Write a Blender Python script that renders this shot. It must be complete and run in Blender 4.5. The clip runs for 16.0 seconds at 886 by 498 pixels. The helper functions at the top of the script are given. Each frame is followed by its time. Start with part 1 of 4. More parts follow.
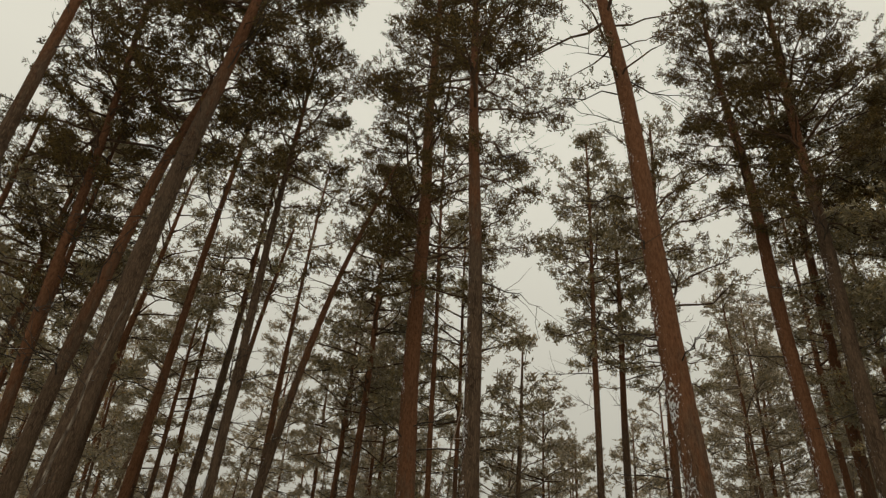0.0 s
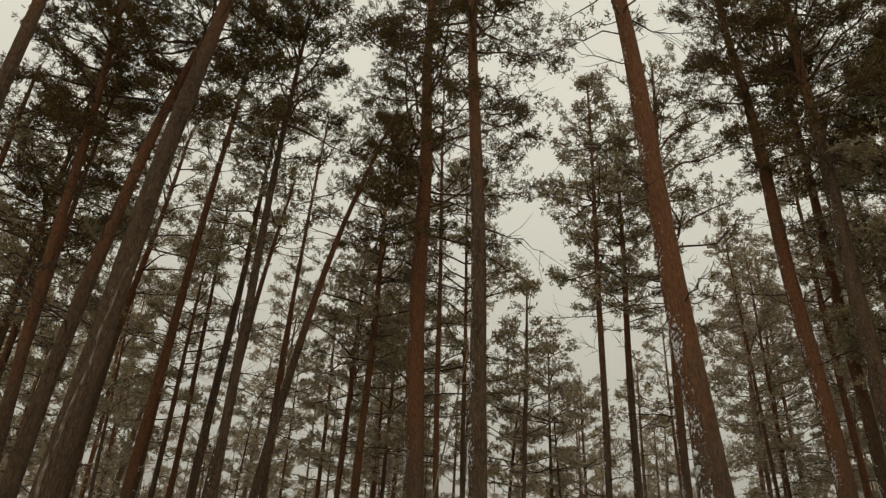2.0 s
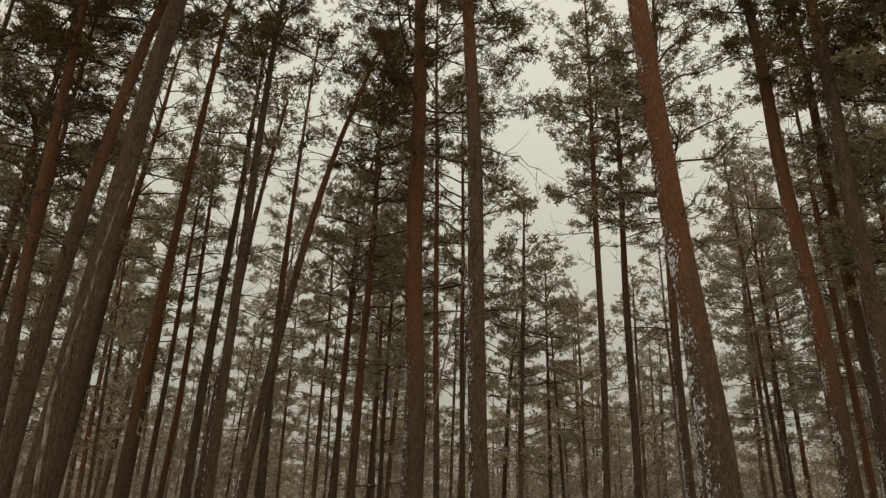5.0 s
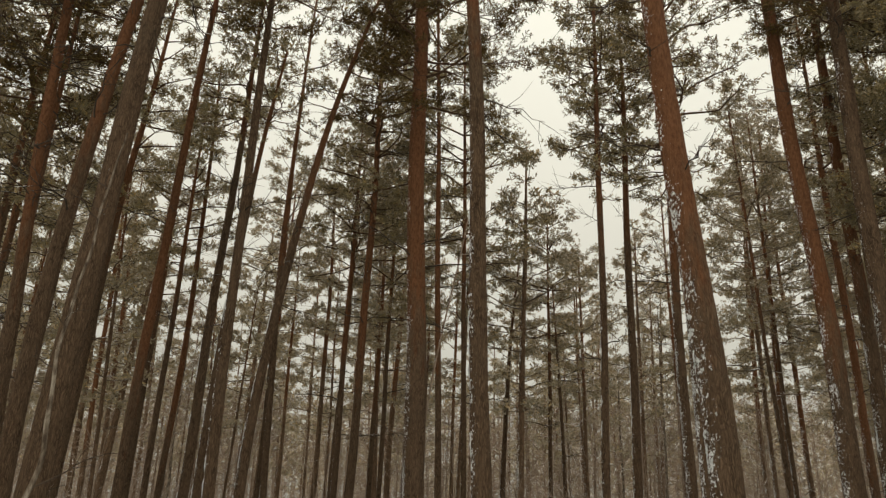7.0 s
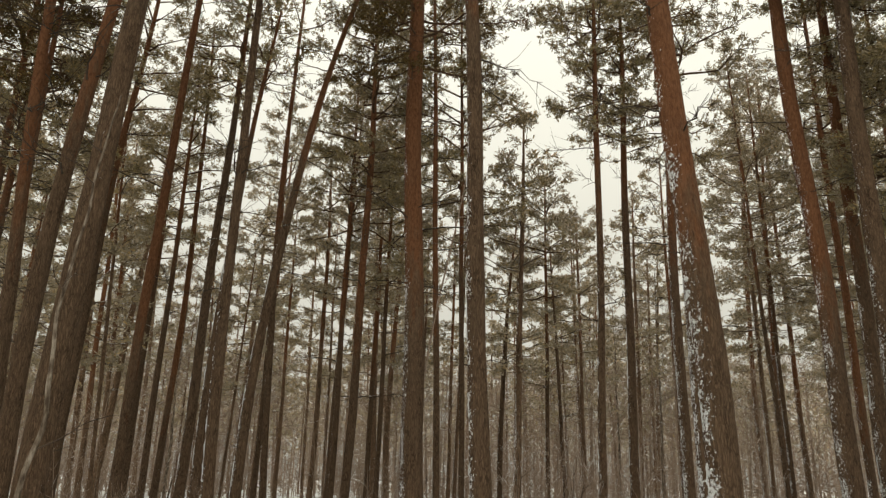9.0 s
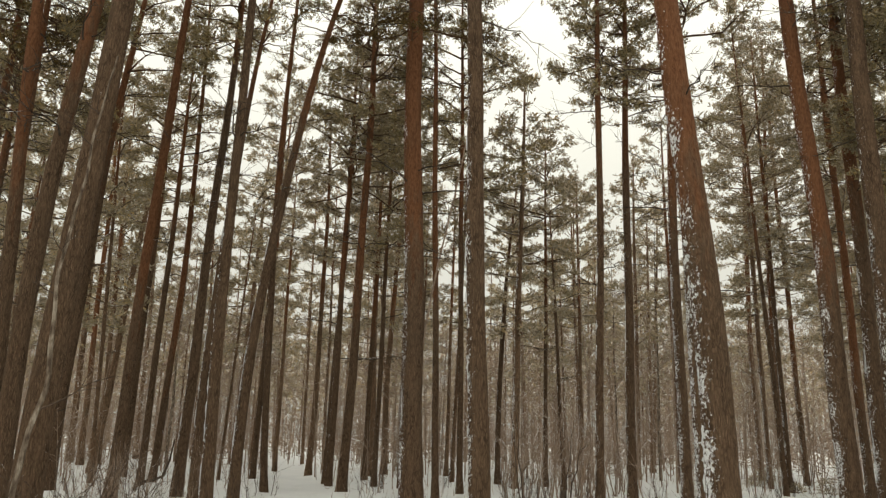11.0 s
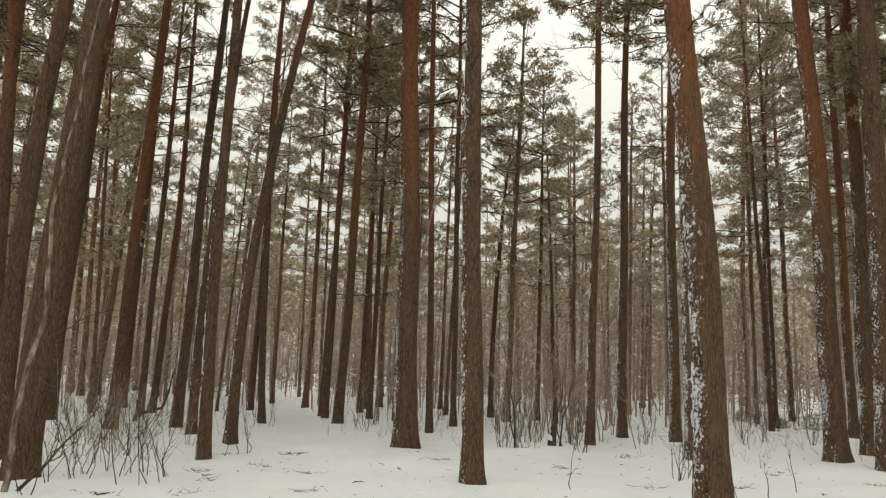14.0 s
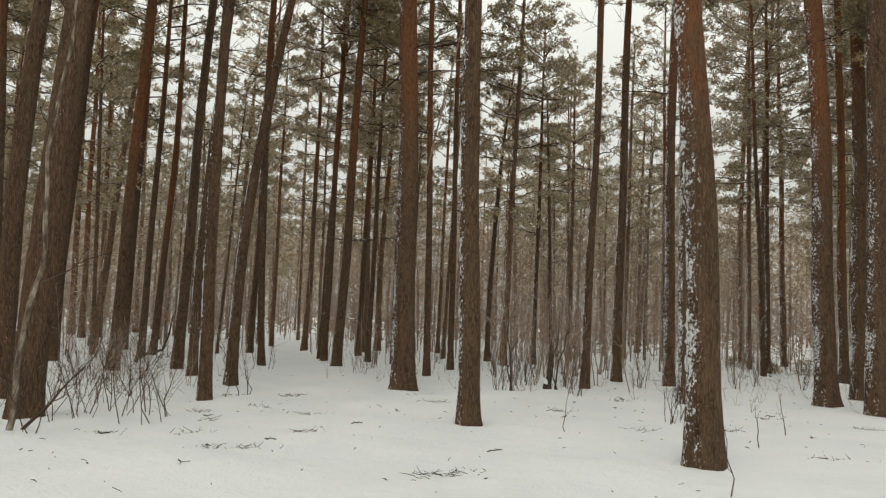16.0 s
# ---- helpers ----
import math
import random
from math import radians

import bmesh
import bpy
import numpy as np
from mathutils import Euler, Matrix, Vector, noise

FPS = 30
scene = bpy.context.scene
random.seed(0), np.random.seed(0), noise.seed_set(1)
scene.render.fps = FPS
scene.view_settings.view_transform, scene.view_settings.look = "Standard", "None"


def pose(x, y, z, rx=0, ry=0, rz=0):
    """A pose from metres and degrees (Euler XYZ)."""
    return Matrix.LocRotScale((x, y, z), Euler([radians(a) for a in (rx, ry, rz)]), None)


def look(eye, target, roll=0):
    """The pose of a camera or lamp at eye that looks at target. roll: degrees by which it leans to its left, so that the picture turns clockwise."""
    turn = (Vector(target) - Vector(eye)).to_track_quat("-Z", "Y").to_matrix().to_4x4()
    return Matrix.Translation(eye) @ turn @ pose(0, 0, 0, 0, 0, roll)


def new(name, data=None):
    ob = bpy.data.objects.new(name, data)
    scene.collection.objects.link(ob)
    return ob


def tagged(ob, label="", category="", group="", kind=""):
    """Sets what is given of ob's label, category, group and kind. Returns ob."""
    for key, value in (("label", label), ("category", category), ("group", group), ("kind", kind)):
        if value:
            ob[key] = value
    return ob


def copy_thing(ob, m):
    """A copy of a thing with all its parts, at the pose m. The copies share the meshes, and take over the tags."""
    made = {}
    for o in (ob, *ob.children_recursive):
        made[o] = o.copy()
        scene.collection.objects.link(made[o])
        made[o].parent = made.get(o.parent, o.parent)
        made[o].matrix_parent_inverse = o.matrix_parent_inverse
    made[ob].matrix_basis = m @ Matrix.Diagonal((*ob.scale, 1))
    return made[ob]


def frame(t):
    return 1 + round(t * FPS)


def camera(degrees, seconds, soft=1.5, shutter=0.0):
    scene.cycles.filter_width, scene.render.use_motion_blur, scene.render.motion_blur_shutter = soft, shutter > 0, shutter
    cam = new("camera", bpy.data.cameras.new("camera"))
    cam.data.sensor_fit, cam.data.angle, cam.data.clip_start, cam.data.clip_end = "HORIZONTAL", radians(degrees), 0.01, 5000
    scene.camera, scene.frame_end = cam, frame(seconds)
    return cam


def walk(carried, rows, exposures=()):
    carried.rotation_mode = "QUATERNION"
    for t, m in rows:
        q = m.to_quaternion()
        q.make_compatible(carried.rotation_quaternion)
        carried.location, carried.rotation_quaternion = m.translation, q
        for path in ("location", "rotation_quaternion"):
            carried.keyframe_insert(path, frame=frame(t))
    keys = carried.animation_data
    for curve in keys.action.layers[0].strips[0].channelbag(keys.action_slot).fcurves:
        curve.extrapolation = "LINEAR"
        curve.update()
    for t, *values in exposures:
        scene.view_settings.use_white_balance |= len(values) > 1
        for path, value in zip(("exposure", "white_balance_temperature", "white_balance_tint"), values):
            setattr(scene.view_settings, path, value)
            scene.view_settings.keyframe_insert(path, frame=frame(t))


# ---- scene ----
# ---- camera ----
# The camera stays on one spot, a standing person's eye height above the snow, and tilts down from the crowns to the ground.
EYE = (0.0, 0.0, 1.6)
cam = camera(61.5, 16.0, soft=1.3)
TILT = [
    (0.0, 124.02, -3.56, -0.56), (0.5, 123.01, -3.31, -0.23), (1.0, 121.89, -2.90, 0.14), (1.5, 120.87, -2.76, 0.30),
    (2.0, 119.93, -2.39, 0.43), (2.5, 119.23, -2.41, 0.30), (3.0, 118.32, -2.00, 0.58), (3.5, 117.33, -1.56, 0.61),
    (4.0, 116.06, -1.35, 0.63), (6.5, 110.94, -1.46, 0.77), (7.0, 110.14, -1.47, 0.79), (7.5, 109.38, -1.42, 0.80),
    (8.0, 108.61, -1.29, 0.65), (8.5, 107.89, -1.14, 0.60), (9.0, 107.28, -1.17, 0.69), (11.5, 103.64, -1.41, 0.57),
    (12.0, 102.80, -1.43, 0.50), (12.5, 102.10, -1.55, 0.40), (13.0, 101.22, -1.51, 0.33), (13.5, 100.69, -1.61, 0.30),
    (14.0, 99.69, -1.84, 0.19), (14.5, 98.88, -2.05, 0.00), (15.0, 97.76, -1.97, -0.20), (15.5, 96.53, -2.12, -0.20),
    (16.0, 95.50, -2.20, 0.00),
]
walk(cam, [(t, pose(*EYE, rx, ry, rz)) for t, rx, ry, rz in TILT],
     exposures=[(0.0, -0.62, 7600, 11.5), (4.2, -0.64, 7750, 11.5), (7.0, -0.11, 7600, 11.5), (9.2, 0.10, 7500, 11.5), (12.0, 0.30, 7300, 11.5), (14.0, 0.26, 7150, 11.5), (16.0, 0.18, 6950, 11.5)])

# ---- world and sun: an overcast winter day ----
world = bpy.data.worlds.new("overcast_sky")
scene.world = world
world.use_nodes = True
wn, wl = world.node_tree.nodes, world.node_tree.links
sky = wn.new("ShaderNodeTexSky")
sky.sky_type, sky.sun_disc = "NISHITA", False
sky.sun_elevation, sky.sun_rotation = radians(50), radians(200)
sky.air_density, sky.dust_density = 1.0, 6.0
cloud = wn.new("ShaderNodeHueSaturation")
cloud.inputs["Saturation"].default_value = 0.12
wl.new(sky.outputs[0], cloud.inputs["Color"])
veil = wn.new("ShaderNodeMix")
veil.data_type = "RGBA"
veil.inputs[0].default_value = 0.75
veil.inputs[7].default_value = (8.75, 9.35, 9.0, 1)
wl.new(cloud.outputs[0], veil.inputs[6])
# an overcast sky is brighter overhead than at the horizon
up = wn.new("ShaderNodeSeparateXYZ")
wl.new(wn.new("ShaderNodeTexCoord").outputs["Generated"], up.inputs[0])
rise = wn.new("ShaderNodeMapRange")
for k, v in enumerate((0.0, 0.65, 0.54, 1.45)):
    rise.inputs[k + 1].default_value = v
wl.new(up.outputs[2], rise.inputs[0])
grade = wn.new("ShaderNodeVectorMath")
grade.operation = "SCALE"
wl.new(veil.outputs[2], grade.inputs[0])
wl.new(rise.outputs[0], grade.inputs["Scale"])
wl.new(grade.outputs[0], wn["Background"].inputs[0])
wn["Background"].inputs[1].default_value = 0.1
sun = new("sun", bpy.data.lights.new("sun", "SUN"))
sun.data.energy, sun.data.angle, sun.data.color = 0.25, radians(60), (1.0, 0.97, 0.92)
sun.matrix_world = look((-8, -18, 30), (0, 12, 0))

# ---- materials ----


def material(name, rough=0.9):
    m = bpy.data.materials.new(name)
    m.use_nodes = True
    n, l = m.node_tree.nodes, m.node_tree.links
    b = n["Principled BSDF"]
    b.inputs["Roughness"].default_value = rough
    b.inputs["Specular IOR Level"].default_value = 0.08
    return m, n, l, b


def tex_noise(n, l, coord, scale, detail=4.0, stretch=None, rough=0.55):
    t = n.new("ShaderNodeTexNoise")
    t.inputs["Scale"].default_value, t.inputs["Detail"].default_value = scale, detail
    t.inputs["Roughness"].default_value = rough
    if stretch:
        mp = n.new("ShaderNodeMapping")
        mp.inputs["Scale"].default_value = stretch
        l.new(coord, mp.inputs["Vector"])
        coord = mp.outputs[0]
    l.new(coord, t.inputs["Vector"])
    return t.outputs[0]


def ramp(n, l, fac, stops):
    r = n.new("ShaderNodeValToRGB")
    e = r.color_ramp.elements
    while len(e) < len(stops):
        e.new(0.5)
    for k, (p, c) in zip(e, stops):
        k.position, k.color = p, (*c, 1) if len(c) == 3 else c
    l.new(fac, r.inputs[0])
    return r.outputs[0]


def mix(n, l, fac, a, b):
    x = n.new("ShaderNodeMix")
    x.data_type = "RGBA"
    for sock, v in ((x.inputs[0], fac), (x.inputs[6], a), (x.inputs[7], b)):
        if isinstance(v, (int, float)):
            sock.default_value = v
        elif isinstance(v, tuple):
            sock.default_value = (*v, 1)
        else:
            l.new(v, sock)
    return x.outputs[2]


def maths(n, l, op, a, b, clamp=False):
    x = n.new("ShaderNodeMath")
    x.operation, x.use_clamp = op, clamp
    for sock, v in zip(x.inputs, (a, b)):
        if isinstance(v, (int, float)):
            sock.default_value = v
        else:
            l.new(v, sock)
    return x.outputs[0]


def facing(n, l, way):
    g = n.new("ShaderNodeNewGeometry")
    d = n.new("ShaderNodeVectorMath")
    d.operation = "DOT_PRODUCT"
    d.inputs[1].default_value = way
    l.new(g.outputs["Normal"], d.inputs[0])
    return d.outputs["Value"]


SNOW_COLOUR = (0.86, 0.87, 0.88)
WIND = (-0.97, -0.14, 0.10)   # the side of the trunks that the snow was blown on


def bark_material(name="pine_bark", tone=1.0):
    """Pine bark: grey-brown and fissured below, thin and orange above; snow blown on one side. The object's colour holds where orange starts (red, times 20 m) and how much snow clings (green)."""
    m, n, l, b = material(name, 0.92)
    co = n.new("ShaderNodeTexCoord").outputs["Object"]
    info = n.new("ShaderNodeObjectInfo")
    rgb = n.new("ShaderNodeSeparateColor")
    l.new(info.outputs["Color"], rgb.inputs[0])
    fiss = tex_noise(n, l, co, 1.0, 6.0, (26, 26, 8.5), 0.70)
    plate = tex_noise(n, l, co, 1.0, 3.0, (9, 9, 2.0))
    big = tex_noise(n, l, co, 0.9, 2.0)
    grey = ramp(n, l, fiss, [(p, tuple(tone * v for v in c)) for p, c in ((0.26, (0.044, 0.027, 0.017)), (0.44, (0.112, 0.070, 0.044)), (0.62, (0.160, 0.105, 0.068)), (0.8, (0.220, 0.157, 0.108)))])
    grey = mix(n, l, maths(n, l, "MULTIPLY", plate, 0.5), grey, (0.112 * tone, 0.075 * tone, 0.049 * tone))
    bend = n.new("ShaderNodeVectorMath")
    bend.operation = "MULTIPLY_ADD"
    warp = n.new("ShaderNodeTexNoise")
    warp.inputs["Scale"].default_value = 5.0
    l.new(co, warp.inputs["Vector"])
    l.new(warp.outputs["Color"], bend.inputs[0])
    bend.inputs[1].default_value = (0.09, 0.09, 0.30)
    l.new(co, bend.inputs[2])
    size = n.new("ShaderNodeMapping")
    size.inputs["Scale"].default_value = (33, 33, 4.6)
    l.new(bend.outputs[0], size.inputs["Vector"])
    cell = n.new("ShaderNodeTexVoronoi")
    cell.feature = "DISTANCE_TO_EDGE"
    cell.inputs["Scale"].default_value = 1.0
    l.new(size.outputs[0], cell.inputs["Vector"])
    crack = ramp(n, l, cell.outputs["Distance"], [(0.02, (0, 0, 0)), (0.24, (1, 1, 1))])
    depth = maths(n, l, "MULTIPLY", maths(n, l, "SUBTRACT", 1.0, crack), maths(n, l, "MULTIPLY", maths(n, l, "SUBTRACT", plate, 0.22), 2.1, True))
    grey = mix(n, l, depth, grey, (0.040 * tone, 0.025 * tone, 0.015 * tone))
    orange = ramp(n, l, fiss, [(0.26, (0.062, 0.028, 0.014)), (0.48, (0.152, 0.067, 0.033)), (0.72, (0.215, 0.106, 0.058))])
    z = n.new("ShaderNodeSeparateXYZ")
    l.new(co, z.inputs[0])
    start = maths(n, l, "MULTIPLY", rgb.outputs[0], 20.0)
    h = maths(n, l, "SUBTRACT", z.outputs[2], start)
    h = maths(n, l, "ADD", h, maths(n, l, "MULTIPLY", maths(n, l, "SUBTRACT", plate, 0.5), 6.0))
    h = maths(n, l, "MULTIPLY", h, 0.45, True)
    col = mix(n, l, h, grey, orange)
    moss = maths(n, l, "MULTIPLY", maths(n, l, "SUBTRACT", big, 0.52), 2.2, True)
    col = mix(n, l, maths(n, l, "MULTIPLY", moss, 0.35), col, (0.06, 0.06, 0.045))
    side = facing(n, l, WIND)
    lump = tex_noise(n, l, co, 1.0, 5.0, (27, 27, 20), 0.70)
    drift = tex_noise(n, l, co, 1.0, 2.0, (3, 3, 1.3))
    s = maths(n, l, "ADD", maths(n, l, "MULTIPLY", side, 1.5), maths(n, l, "MULTIPLY", maths(n, l, "SUBTRACT", lump, 0.5), 4.9))
    s = maths(n, l, "ADD", s, maths(n, l, "MULTIPLY", maths(n, l, "SUBTRACT", drift, 0.5), 2.4))
    s = maths(n, l, "ADD", s, maths(n, l, "MULTIPLY", maths(n, l, "SUBTRACT", rgb.outputs[1], 0.5), 1.7))
    s = maths(n, l, "SUBTRACT", s, maths(n, l, "MULTIPLY", z.outputs[2], 0.035))
    s = maths(n, l, "MULTIPLY", maths(n, l, "SUBTRACT", s, 1.82), 3.6, True)
    col = mix(n, l, s, col, SNOW_COLOUR)
    l.new(col, b.inputs["Base Color"])
    bump = n.new("ShaderNodeBump")
    bump.inputs["Strength"].default_value, bump.inputs["Distance"].default_value = 0.9, 0.03
    relief = maths(n, l, "ADD", maths(n, l, "MULTIPLY", fiss, 1.0), maths(n, l, "MULTIPLY", maths(n, l, "MULTIPLY", crack, 0.6), maths(n, l, "SUBTRACT", 1.0, maths(n, l, "MULTIPLY", h, 0.8))))
    l.new(maths(n, l, "ADD", relief, maths(n, l, "MULTIPLY", s, 0.5)), bump.inputs["Height"])
    l.new(bump.outputs[0], b.inputs["Normal"])
    return m


def wood_material(name, dark, light, snow=0.5):
    """Branch bark with some snow lying on its upper side."""
    m, n, l, b = material(name, 0.9)
    co = n.new("ShaderNodeTexCoord").outputs["Object"]
    t = tex_noise(n, l, co, 6.0, 4.0)
    col = ramp(n, l, t, [(0.3, dark), (0.7, light)])
    up = maths(n, l, "ADD", facing(n, l, (-0.25, 0.1, 0.96)), maths(n, l, "MULTIPLY", maths(n, l, "SUBTRACT", tex_noise(n, l, co, 2.2, 3.0), 0.5), 2.6))
    up = maths(n, l, "MULTIPLY", maths(n, l, "SUBTRACT", up, 1.25 - snow), 4.0, True)
    l.new(mix(n, l, up, col, SNOW_COLOUR), b.inputs["Base Color"])
    return m


def needle_material(name, dark, light, frost_haze):
    m, n, l, b = material(name, 0.65)
    g = n.new("ShaderNodeNewGeometry")
    co = n.new("ShaderNodeTexCoord").outputs["Object"]
    col = ramp(n, l, g.outputs["Random Per Island"], [(0.0, dark), (0.8, light), (1.0, (light[0] * 1.6, light[1] * 1.35, light[2]))])
    f = maths(n, l, "MULTIPLY", maths(n, l, "SUBTRACT", tex_noise(n, l, co, 1.6, 3.0), 0.60 - frost_haze), 3.0, True)
    # rime and dusted snow lie on what faces up; higher amounts also paint haze
    top = maths(n, l, "ADD", maths(n, l, "MULTIPLY", facing(n, l, (-0.2, 0.0, 0.98)), 0.75), 0.5, True)
    col = mix(n, l, maths(n, l, "MULTIPLY", maths(n, l, "MULTIPLY", f, 0.85), top), col, (0.47, 0.415, 0.34))
    l.new(col, b.inputs["Base Color"])
    return m


def snow_material():
    m, n, l, b = material("snow", 0.7)
    co = n.new("ShaderNodeTexCoord").outputs["Object"]
    a, c = tex_noise(n, l, co, 0.5, 4.0), tex_noise(n, l, co, 28.0, 5.0)
    d = tex_noise(n, l, co, 4.0, 5.0)
    col = ramp(n, l, a, [(0.3, (0.66, 0.685, 0.695)), (0.7, (0.735, 0.75, 0.75))])
    dirt = maths(n, l, "MULTIPLY", maths(n, l, "SUBTRACT", d, 0.70), 5.0, True)
    col = mix(n, l, maths(n, l, "MULTIPLY", dirt, 0.35), col, (0.45, 0.42, 0.36))
    l.new(col, b.inputs["Base Color"])
    bump = n.new("ShaderNodeBump")
    bump.inputs["Strength"].default_value, bump.inputs["Distance"].default_value = 0.5, 0.03
    l.new(maths(n, l, "ADD", c, maths(n, l, "MULTIPLY", d, 3.0)), bump.inputs["Height"])
    l.new(bump.outputs[0], b.inputs["Normal"])
    return m


def birch_material():
    m, n, l, b = material("pale_bark", 0.8)
    co = n.new("ShaderNodeTexCoord").outputs["Object"]
    t = tex_noise(n, l, co, 1.0, 5.0, (16, 16, 5))
    l.new(ramp(n, l, t, [(0.36, (0.070, 0.050, 0.036)), (0.52, (0.175, 0.138, 0.104)), (0.70, (0.38, 0.33, 0.27))]), b.inputs["Base Color"])
    return m


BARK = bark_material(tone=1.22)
# the same bark brightened for far trunks, haze painted into its tone
HAZED_BARK = bark_material("hazed_bark", 1.85)
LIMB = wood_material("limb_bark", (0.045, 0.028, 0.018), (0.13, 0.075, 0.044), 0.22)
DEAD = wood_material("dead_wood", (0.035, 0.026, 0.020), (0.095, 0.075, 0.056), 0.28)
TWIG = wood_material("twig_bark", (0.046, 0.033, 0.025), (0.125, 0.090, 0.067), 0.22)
# limb bark for far pines, its base colours lifted to paint haze
HAZED_LIMB = wood_material("hazed_limb_bark", (0.10, 0.072, 0.050), (0.21, 0.158, 0.115), 0.45)
# snow-dusted twigs, base colour raised to stand in for haze in the depth
POLE = wood_material("frost_haze_twigs", (0.192, 0.136, 0.10), (0.40, 0.307, 0.24), 0.50)
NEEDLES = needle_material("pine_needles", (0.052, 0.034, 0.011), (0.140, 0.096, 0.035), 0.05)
# needles beyond the front pines: some frost, and haze painted in as paler colour
FROST_HAZE_FAR = needle_material("frost_haze_far_needles", (0.188, 0.150, 0.087), (0.368, 0.300, 0.184), 0.41)
FROST_HAZE_MID = needle_material("frost_haze_mid_needles", (0.142, 0.112, 0.056), (0.296, 0.240, 0.126), 0.29)
SNOW = snow_material()
PAINT = wood_material("white_paint", (0.62, 0.61, 0.57), (0.78, 0.77, 0.74), 0.3)
PALE = birch_material()

# ---- building helpers ----


class Geo:
    """Collects quads and triangles for one mesh. fused: each further tube is joined on where it springs from what is there."""

    def __init__(self, fused=False):
        self.v, self.q, self.t, self.n, self.fused = [], [], [], 0, fused

    def add(self, v, q=None, t=None):
        self.v.append(np.asarray(v, dtype=np.float32))
        if q is not None and len(q):
            self.q.append(np.asarray(q) + self.n)
        if t is not None and len(t):
            self.t.append(np.asarray(t) + self.n)
        self.n += len(v)

    def mesh(self, name, mat, smooth=True):
        me = bpy.data.meshes.new(name)
        if self.n:
            v = np.concatenate(self.v)
            q = np.concatenate(self.q) if self.q else np.zeros((0, 4), int)
            t = np.concatenate(self.t) if self.t else np.zeros((0, 3), int)
            me.vertices.add(len(v))
            me.vertices.foreach_set("co", v.ravel())
            loops = np.concatenate([q.ravel(), t.ravel()]).astype(np.int32)
            me.loops.add(len(loops))
            me.loops.foreach_set("vertex_index", loops)
            me.polygons.add(len(q) + len(t))
            me.polygons.foreach_set("loop_start", np.concatenate([np.arange(len(q)) * 4, len(q) * 4 + np.arange(len(t)) * 3]).astype(np.int32))
            me.polygons.foreach_set("use_smooth", np.full(len(q) + len(t), smooth))
            me.update(calc_edges=True)
            me.validate()
        me.materials.append(mat)
        return me


def part(name, geo, mat, parent, label="", smooth=True, kind=""):
    ob = new(name, geo.mesh(name, mat, smooth) if isinstance(geo, Geo) else geo)
    ob.parent = parent
    return tagged(ob, label, kind=kind)


def tube(geo, pts, radii, sides=5, bumpy=None):
    """A tapered tube along the points, closed at its tip."""
    p = np.asarray(pts, float)
    d = np.gradient(p, axis=0)
    d /= np.linalg.norm(d, axis=1)[:, None] + 1e-9
    ref = np.array((0.0, 0.0, 1.0)) if abs(d[0, 2]) < 0.8 else np.array((1.0, 0.0, 0.0))
    a = np.cross(d, ref)
    a /= np.linalg.norm(a, axis=1)[:, None] + 1e-9
    b = np.cross(d, a)
    th = np.arange(sides) * 2 * np.pi / sides
    r = np.asarray(radii, float)[:, None] * np.ones(sides)
    if bumpy is not None:
        r = r * bumpy
    v = p[:, None] + r[..., None] * (np.cos(th)[None, :, None] * a[:, None] + np.sin(th)[None, :, None] * b[:, None])
    k = len(p)
    i, j = np.meshgrid(np.arange(k - 1), np.arange(sides), indexing="ij")
    j2 = (j + 1) % sides
    q = np.stack([i * sides + j, i * sides + j2, (i + 1) * sides + j2, (i + 1) * sides + j], -1).reshape(-1, 4)
    v = np.concatenate([v.reshape(-1, 3), p[-1:]])
    cap = np.stack([(k - 1) * sides + np.arange(sides), (k - 1) * sides + (np.arange(sides) + 1) % sides, np.full(sides, k * sides)], 1)
    if geo.fused and geo.n:
        first = geo.v[0]
        near = int(np.argmin(((first - p[0]) ** 2).sum(1)))
        geo.t.append(np.array([[near, geo.n, geo.n + 1]]))
    geo.add(v, q, cap)


def tuft_shape(rng, count, reach, width, length):
    """One shoot: a brush of needle bundles round a short axis along x; some end in a point, some fan out."""
    tri = []
    for k in range(count):
        s = reach * (k + 0.5) / count
        a, open_ = rng.uniform(0, 2 * np.pi), rng.uniform(0.25, 1.55)
        way = np.array((np.cos(open_), np.sin(open_) * np.cos(a), np.sin(open_) * np.sin(a)))
        side = np.cross(way, rng.normal(size=3))
        side *= width / 2 / np.linalg.norm(side)
        o, e = np.array((s, 0, 0)), way * length * rng.uniform(0.7, 1.15)
        tri.append([o - side, o + side, o + e] if k % 2 else [o, o + e - side, o + e * 0.9 + side])
    return np.array(tri).reshape(-1, 3)


SHAPES = np.random.default_rng(5)
TUFTS = {kind: [tuft_shape(SHAPES, *spec) for _ in range(5)] for kind, spec in {
    "near": (8, 0.11, 0.024, 0.085), "mid": (6, 0.14, 0.039, 0.120), "far": (6, 0.34, 0.12, 0.28), "back": (6, 0.21, 0.058, 0.195), "rod": (6, 0.7, 0.05, 0.9)}.items()}


